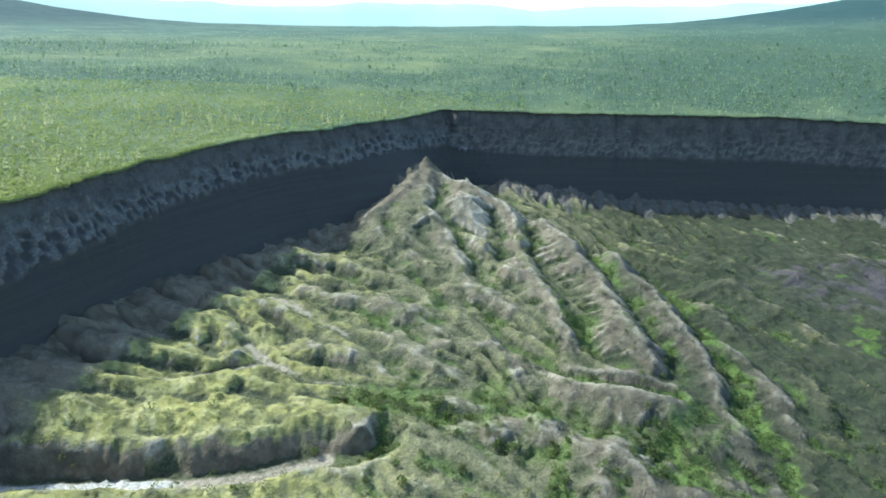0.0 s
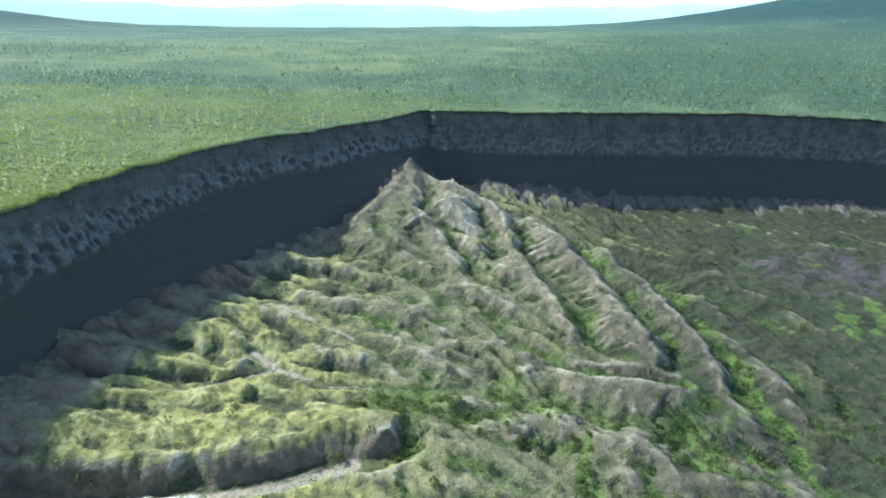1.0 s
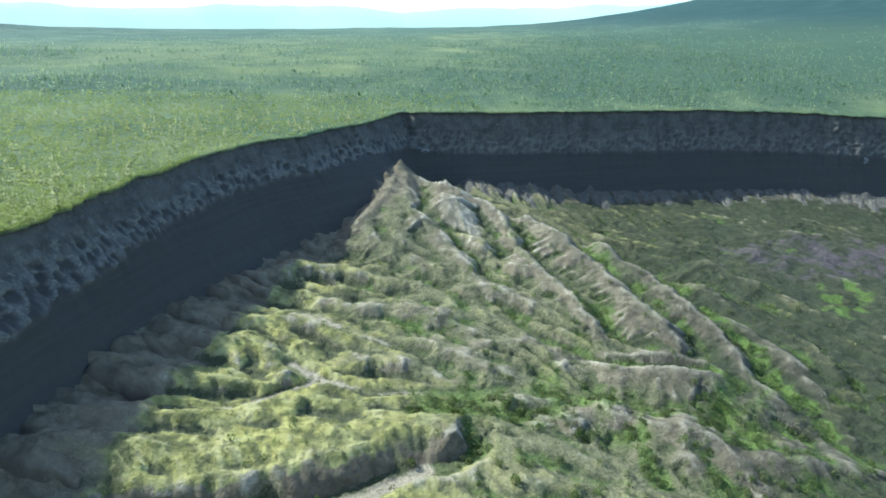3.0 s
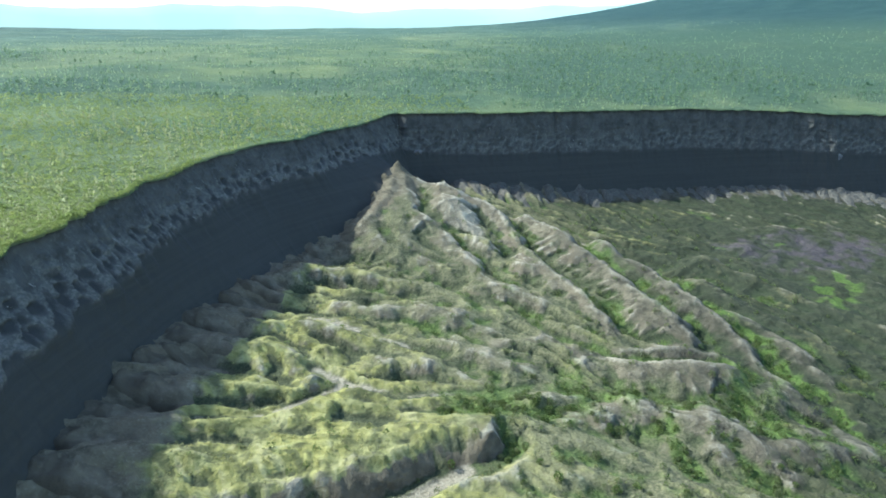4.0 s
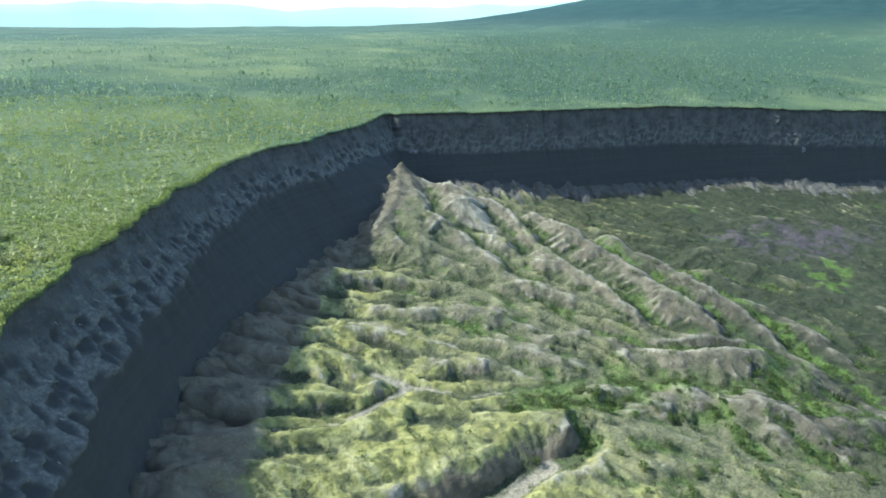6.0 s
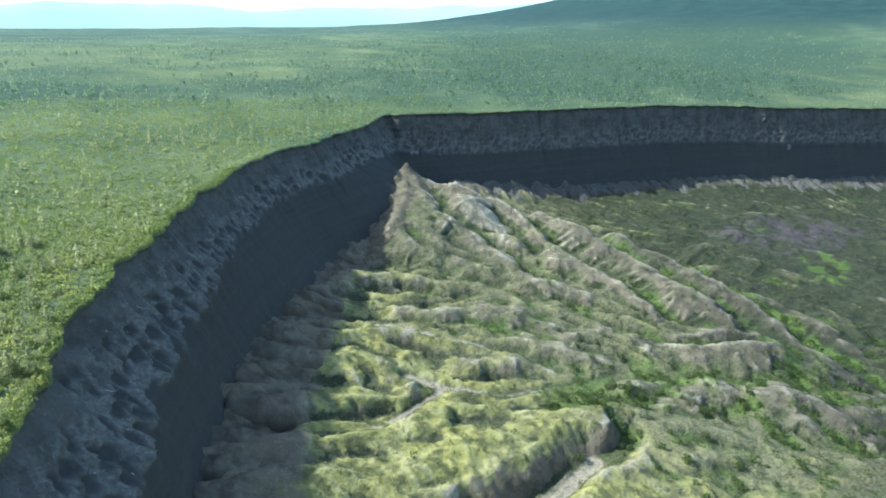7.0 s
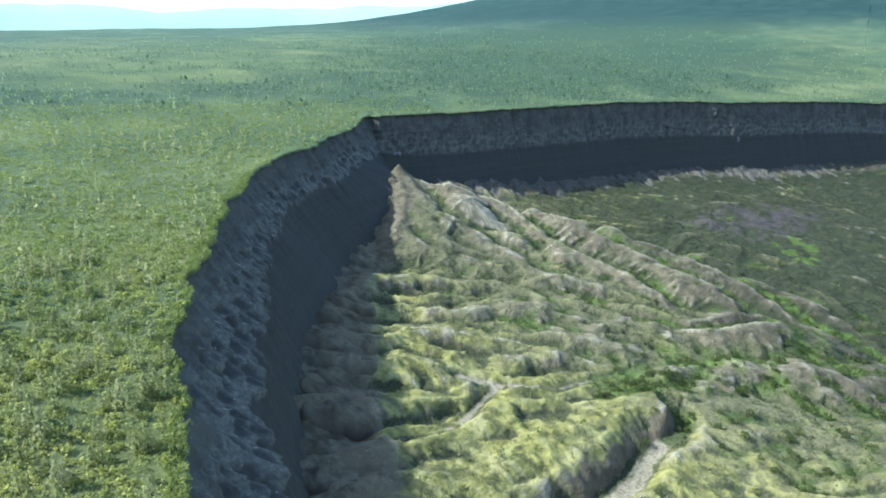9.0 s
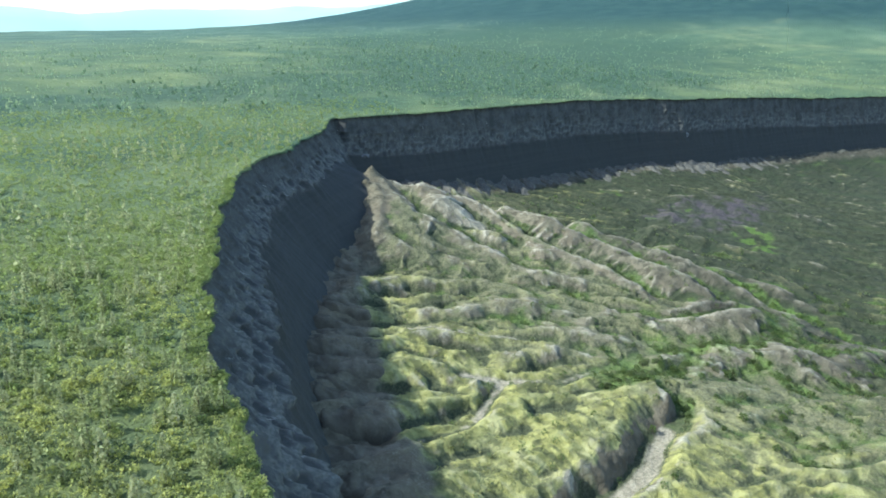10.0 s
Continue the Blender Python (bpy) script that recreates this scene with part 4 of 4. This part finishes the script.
def plant(prototypes, spots, sizes):
    """Stands the prototypes, then their copies, on the spots."""
    for k, (p, q) in enumerate(zip(spots, sizes)):
        ob = prototypes[k % len(prototypes)]
        if k < len(prototypes):
            ob.scale = (q, q, q)
            ob.matrix_basis = pose(*p, 0, 0, 37 * k) @ Matrix.Diagonal((q, q, q, 1))
        else:
            made = copy_thing(ob, pose(*p, 0, 0, (137 * k) % 360))
            made.scale = (q, q, q)


def plateau_spots(x, y):
    return np.stack([x, y, plateau_height(x, y) - 0.15], 1)


def meadow(x, y):
    """How yellow and fresh the scrub is, 0 to 1: freshest in the south-west."""
    return np.clip(0.85 * smooth(260, 120, y) * smooth(-120, -200, x) + 0.5 * rng.random(len(x)) + 0.5 * gnoise(x / 18, y / 18, 203), 0, 1)


# ---- larches on the hillside ----
x, y = rng.uniform(-270, -170, 2600), rng.uniform(112, 250, 2600)
d = beyond_rim(x, y)
pick = np.flatnonzero((d > 1.2) & (d < 62))[:290]
plant([larch_tree(100 + k) for k in range(7)], plateau_spots(x[pick], y[pick]), rng.uniform(0.6, 1.05, len(pick)))

x, y = rng.uniform(-900, 1000, 150000), rng.uniform(40, 1600, 150000)
d = beyond_rim(x, y)
away = np.hypot(x + 100, y - 30)
clump = fbm(x / 70, y / 70, 3, 201) + 0.5 * gnoise(x / 220, y / 220, 202)
chance = np.clip(0.45 + 0.9 * clump, 0.06, 1) * np.clip((420 / np.maximum(away, 1)) ** 2.1, 0.02, 1)
named = (x > -270) & (x < -170) & (y > 112) & (y < 250) & (d < 62)
ok = (d > 1.0) & (rng.random(len(x)) < chance) & (np.abs(np.arctan2(x + 100, y - 30) - 0.3) < 1.2) & ~named
x, y, away = x[ok], y[ok], away[ok]
mid_t = [np.concatenate([leaf_soup(np.random.default_rng(300 + k), 20, 0.05, 0.27, 0.13)]) for k in range(10)]
far_t = [leaf_soup(np.random.default_rng(330 + k), 9, 0.05, 0.33, 0.22) for k in range(10)]
near = away < 420
tree_size = 1.6 + 3.4 * rng.random(len(x)) ** 1.6
scatter("larch_woodland", "open woodland of small light green larches", "woodland", plateau_spots(x[near], y[near]), tree_size[near], mid_t, LARCH)
scatter("far_woodland", "distant larch woodland on the green hillside", "woodland", plateau_spots(x[~near], y[~near]), tree_size[~near] * 0.65, far_t, FAR_LARCH)

# dark larches, also scattered where cloud shadow is painted
x, y = rng.uniform(-800, 500, 60000), rng.uniform(440, 1100, 60000)
ok = (rng.random(len(x)) < 0.22 * (stand_or_cloud_shade(x, y) - 0.35) * np.clip((650 / np.hypot(x, y)) ** 1.5, 0, 1)) & (beyond_rim(x, y) > 4)
x, y = x[ok], y[ok]
scatter("dark_larch_stand", "taller dark green larches, partly standing in for cloud shadow", "woodland", plateau_spots(x, y), rng.uniform(2.6, 5.5, len(x)), far_t, DARK_LARCH)

x, y = rng.uniform(-330, 60, 110000), rng.uniform(100, 520, 110000)
d, away = beyond_rim(x, y), np.hypot(x + 190, y - 60)
ok = (d > -0.4) & (rng.random(len(x)) < np.clip((170 / np.maximum(away, 1)) ** 1.6, 0, 1))
x, y = x[ok], y[ok]
bush_t = [leaf_soup(np.random.default_rng(360 + k), 20, 0.0, 0.72, 0.23, cone=False) for k in range(8)]
scatter("dwarf_birch_scrub", "knee-high yellow-green dwarf birch scrub", "scrub", plateau_spots(x, y), 0.45 + 1.0 * rng.random(len(x)) ** 1.5, bush_t, SCRUB, meadow(x, y))

n = np.searchsorted(along, rng.uniform(60, 300, 2200))
off = rng.uniform(-0.9, 2.6, len(n))
x, y = (rim[n] - rim_in[n] * off[:, None]).T
z = np.where(off < 0.3, rim_z[n] - 0.35, plateau_height(x, y) - 0.15)
scatter("rim_scrub", "dwarf birch scrub hanging over the crater rim", "scrub", np.stack([x, y, z], 1), rng.uniform(0.35, 0.9, len(x)), bush_t, SCRUB, 0.45 * meadow(x, y))

# ---- shrubs on the crater's floor ----
x, y = rng.uniform(-120, 165, 49000), rng.uniform(125, 390, 49000)
i = np.clip(np.searchsorted(gy[:, 0], y), 0, gy.shape[0] - 1)
j = np.clip(np.searchsorted(gx[0], x), 0, gx.shape[1] - 1)
want = np.clip(1.1 * lush[i, j] - 0.25, 0, 1) * np.where(gbed[i, j] < 1.3, 0, 1) + 0.035 * (gd[i, j] > 55) + 0.5 * ((sx[i, j] - sy[i, j]) < -0.75) * (x > 0) * (bare[i, j] < 0.75)
ok = rng.random(len(x)) < 0.42 * want
x, y = x[ok], y[ok]
named = (x > -60) & (x < 75) & (y < 200)
first = np.flatnonzero(named)[:180]
plant([willow_shrub(500 + k) for k in range(6)], np.stack([x[first], y[first], ground_at(x[first], y[first]) - 0.1], 1), rng.uniform(0.5, 1.0, len(first)))
rest = np.setdiff1d(np.arange(len(x)), first)
shrub_t = [leaf_soup(np.random.default_rng(390 + k), 40, 0.0, 0.7, 0.16, cone=False) for k in range(8)]
scatter("willow_thicket", "patchy green willow thicket in the gullies", "thicket", np.stack([x[rest], y[rest], ground_at(x[rest], y[rest]) - 0.1], 1), rng.uniform(0.7, 2.0, len(rest)), shrub_t, WILLOW)


x, y = rng.uniform(-125, 160, 90000), rng.uniform(125, 360, 90000)
i = np.clip(np.searchsorted(gy[:, 0], y), 0, gy.shape[0] - 1)
j = np.clip(np.searchsorted(gx[0], x), 0, gx.shape[1] - 1)
want = np.clip(0.9 * olive[i, j] + 0.3 * lush[i, j] - 0.9 * bare[i, j] - 0.1, 0, 1) * (gbed[i, j] > 1.4) * (gd[i, j] > 52)
ok = rng.random(len(x)) < 0.16 * want
x, y = x[ok], y[ok]
tuft_t = [leaf_soup(np.random.default_rng(420 + k), 10, 0.0, 0.55, 0.3, cone=False) for k in range(6)]
scatter("grass_tussocks", "yellow-green tussock grass on the silt ridges", "grass", np.stack([x, y, ground_at(x, y) - 0.05], 1), rng.uniform(0.35, 0.85, len(x)), tuft_t, TUSSOCK)


# ---- slumped silt mounds along the foot of the cliff ----
def silt_mound(at, way, length, width, height, seed):
    """A long rounded fin of slumped silt, draped over the floor, its origin at its foot."""
    u, v = np.meshgrid(np.linspace(-1, 1, 44), np.linspace(-1, 1, 19), indexing="ij")
    side = np.array((-way[1], way[0]))
    nose = 1 - 0.35 * np.clip(u, 0, 1)
    px = at[0] + way[0] * u * length / 2 + side[0] * v * nose * width / 2
    py = at[1] + way[1] * u * length / 2 + side[1] * v * nose * width / 2
    px, py = px + 0.9 * gnoise(px / 5, py / 5, seed), py + 0.9 * gnoise(px / 5, py / 5, seed + 1)
    lift = height * np.clip(1 - u ** 4, 0, 1) ** 0.6 * np.clip(1 - np.abs(v) ** 1.7, 0, 1) * (1 - 0.6 * np.clip(u, 0, 1))
    lift = lift * (0.7 + 0.45 * gnoise(u * 2.6, v * 1.2 + seed, seed)) - lift / height * (1.1 * np.clip(0.55 - 2.2 * np.abs(gnoise(px / 5, py / 5, seed + 2)), 0, 1) - 0.35 * gnoise(px / 1.6, py / 1.6, seed + 3))
    z = ground_at(px, py) * 0.35 + 0.65 * ground_at(np.full_like(px, at[0]) + way[0] * u * length / 2, np.full_like(py, at[1]) + way[1] * u * length / 2) * np.clip(1 - v ** 4, 0, 1) + 0.65 * ground_at(px, py) * np.clip(v ** 4, 0, 1)
    z = z + lift - 0.5 * np.maximum(np.abs(u), np.abs(v)) ** 6
    foot_z = float(ground_at(np.array([at[0]]), np.array([at[1]]))[0])
    verts = np.stack([px - at[0], py - at[1], z - foot_z], -1).reshape(-1, 3)
    faces = lattice(44, 19)
    # darker towards the cliff, along the sides and in patches
    ob = new("silt_mound", sheet("silt_mound", verts, faces, SILT, dict(wet_shade=np.clip(0.55 + 0.2 * (at[0] > 0) - 0.75 * u + 0.8 * gnoise(px / 4, py / 4, seed + 4) + 0.8 * np.abs(v) ** 2 - 0.2, 0, 1), grey=np.full(px.shape, float(at[0] > 0)))))
    ob.location = (at[0], at[1], foot_z)
    return ob


walk_s = along[np.argmin(np.hypot(rim[:, 0] + 176, rim[:, 1] - 140))]
k = 0
while True:
    walk_s += (8 + 11 * rng.random()) * (1.0 if rim0[min(int(np.searchsorted(along, walk_s)), len(rim0) - 1), 0] < 0 else 0.55)
    n = int(np.searchsorted(along, walk_s))
    if n >= len(rim) or rim[n, 0] > 420:
        break
    px, py = rim0[n]
    if -30 < px < 40:
        continue
    k += 1
    west_side = px < 0
    size = (16 + 12 * rng.random(), 8 + 6 * rng.random(), 0.9 + 1.5 * rng.random()) if west_side else (12 + 16 * rng.random(), 5 + 7 * rng.random(), 1.0 + 1.5 * rng.random())
    way = rim_in[max(n - 20, 0):n + 20].mean(0)
    way = way / np.linalg.norm(way)
    mid = rim0[n] + way * ((21 if west_side else 13) + 6 * rng.random() + size[0] / 2)
    if mid[0] > -50 and mid[0] < 10:
        continue
    mound = silt_mound(mid, way, *size, 600 + 3 * k)
    tagged(mound, "rounded fin of slumped brown-grey silt at the cliff foot" if west_side else "small pale silt hump at the foot of the cliff", "silt mound", "silt mounds at the cliff foot")


# ---- loose blocks and fallen trunks ----
def frozen_block(at, size, seed):
    bm = bmesh.new()
    bmesh.ops.create_icosphere(bm, subdivisions=2, radius=1)
    for v in bm.verts:
        q = v.co * 1.7 + Vector((seed, 0, 0))
        v.co *= 1 + 0.6 * noise.noise(q) + 0.3 * noise.noise(q * 2.3)
        v.co = Vector((v.co.x * size[0], v.co.y * size[1], v.co.z * size[2]))
    ob = new("frozen_block", to_mesh(bm, "frozen_block", ROCK))
    ob.location = at
    return tagged(ob, "pale block of frozen silt lodged on the cliff", "block", "frozen blocks")


frozen_block((328, 405, 36), (3.6, 2.8, 2.6), 1.0)
frozen_block((14, 434.5, 51), (2.6, 2.2, 1.6), 5.0)


def fallen_trunk(at, length, turn, tip, seed):
    """A bare, bleached trunk with broken limbs."""
    bm, rings = thin_trunk(length, 0.13, 6, 0.3)
    r = random.Random(seed)
    for k in range(5):
        z, a = length * (0.3 + 0.12 * k), r.random() * 6.283
        limb(bm, (0, 0, z), (0.7 * math.cos(a), 0.7 * math.sin(a), z + 0.3), 0.04)
    ob = new("fallen_trunk", to_mesh(bm, "fallen_trunk", DEADWOOD))
    ob.matrix_basis = pose(*at, 0, tip, turn)
    return tagged(ob, "bleached fallen larch trunk on the cliff face", "fallen trunk", "fallen trunks on the cliff")


wall_verts = np.empty(len(headwall.data.vertices) * 3, np.float32)
headwall.data.vertices.foreach_get("co", wall_verts)
wall_verts = wall_verts.reshape(-1, 67, 3)
for k in range(46):
    n = int(np.searchsorted(along, rng.uniform(90, 620)))
    row = int(rng.integers(14, 46))
    p = wall_verts[n, row]
    way = math.degrees(math.atan2(rim_in[n, 1], rim_in[n, 0]))
    fallen_trunk((float(p[0]), float(p[1]), float(p[2]) + 0.1), float(rng.uniform(1.4, 3.2)), way + float(rng.uniform(-50, 50)), float(rng.uniform(105, 140)), k)
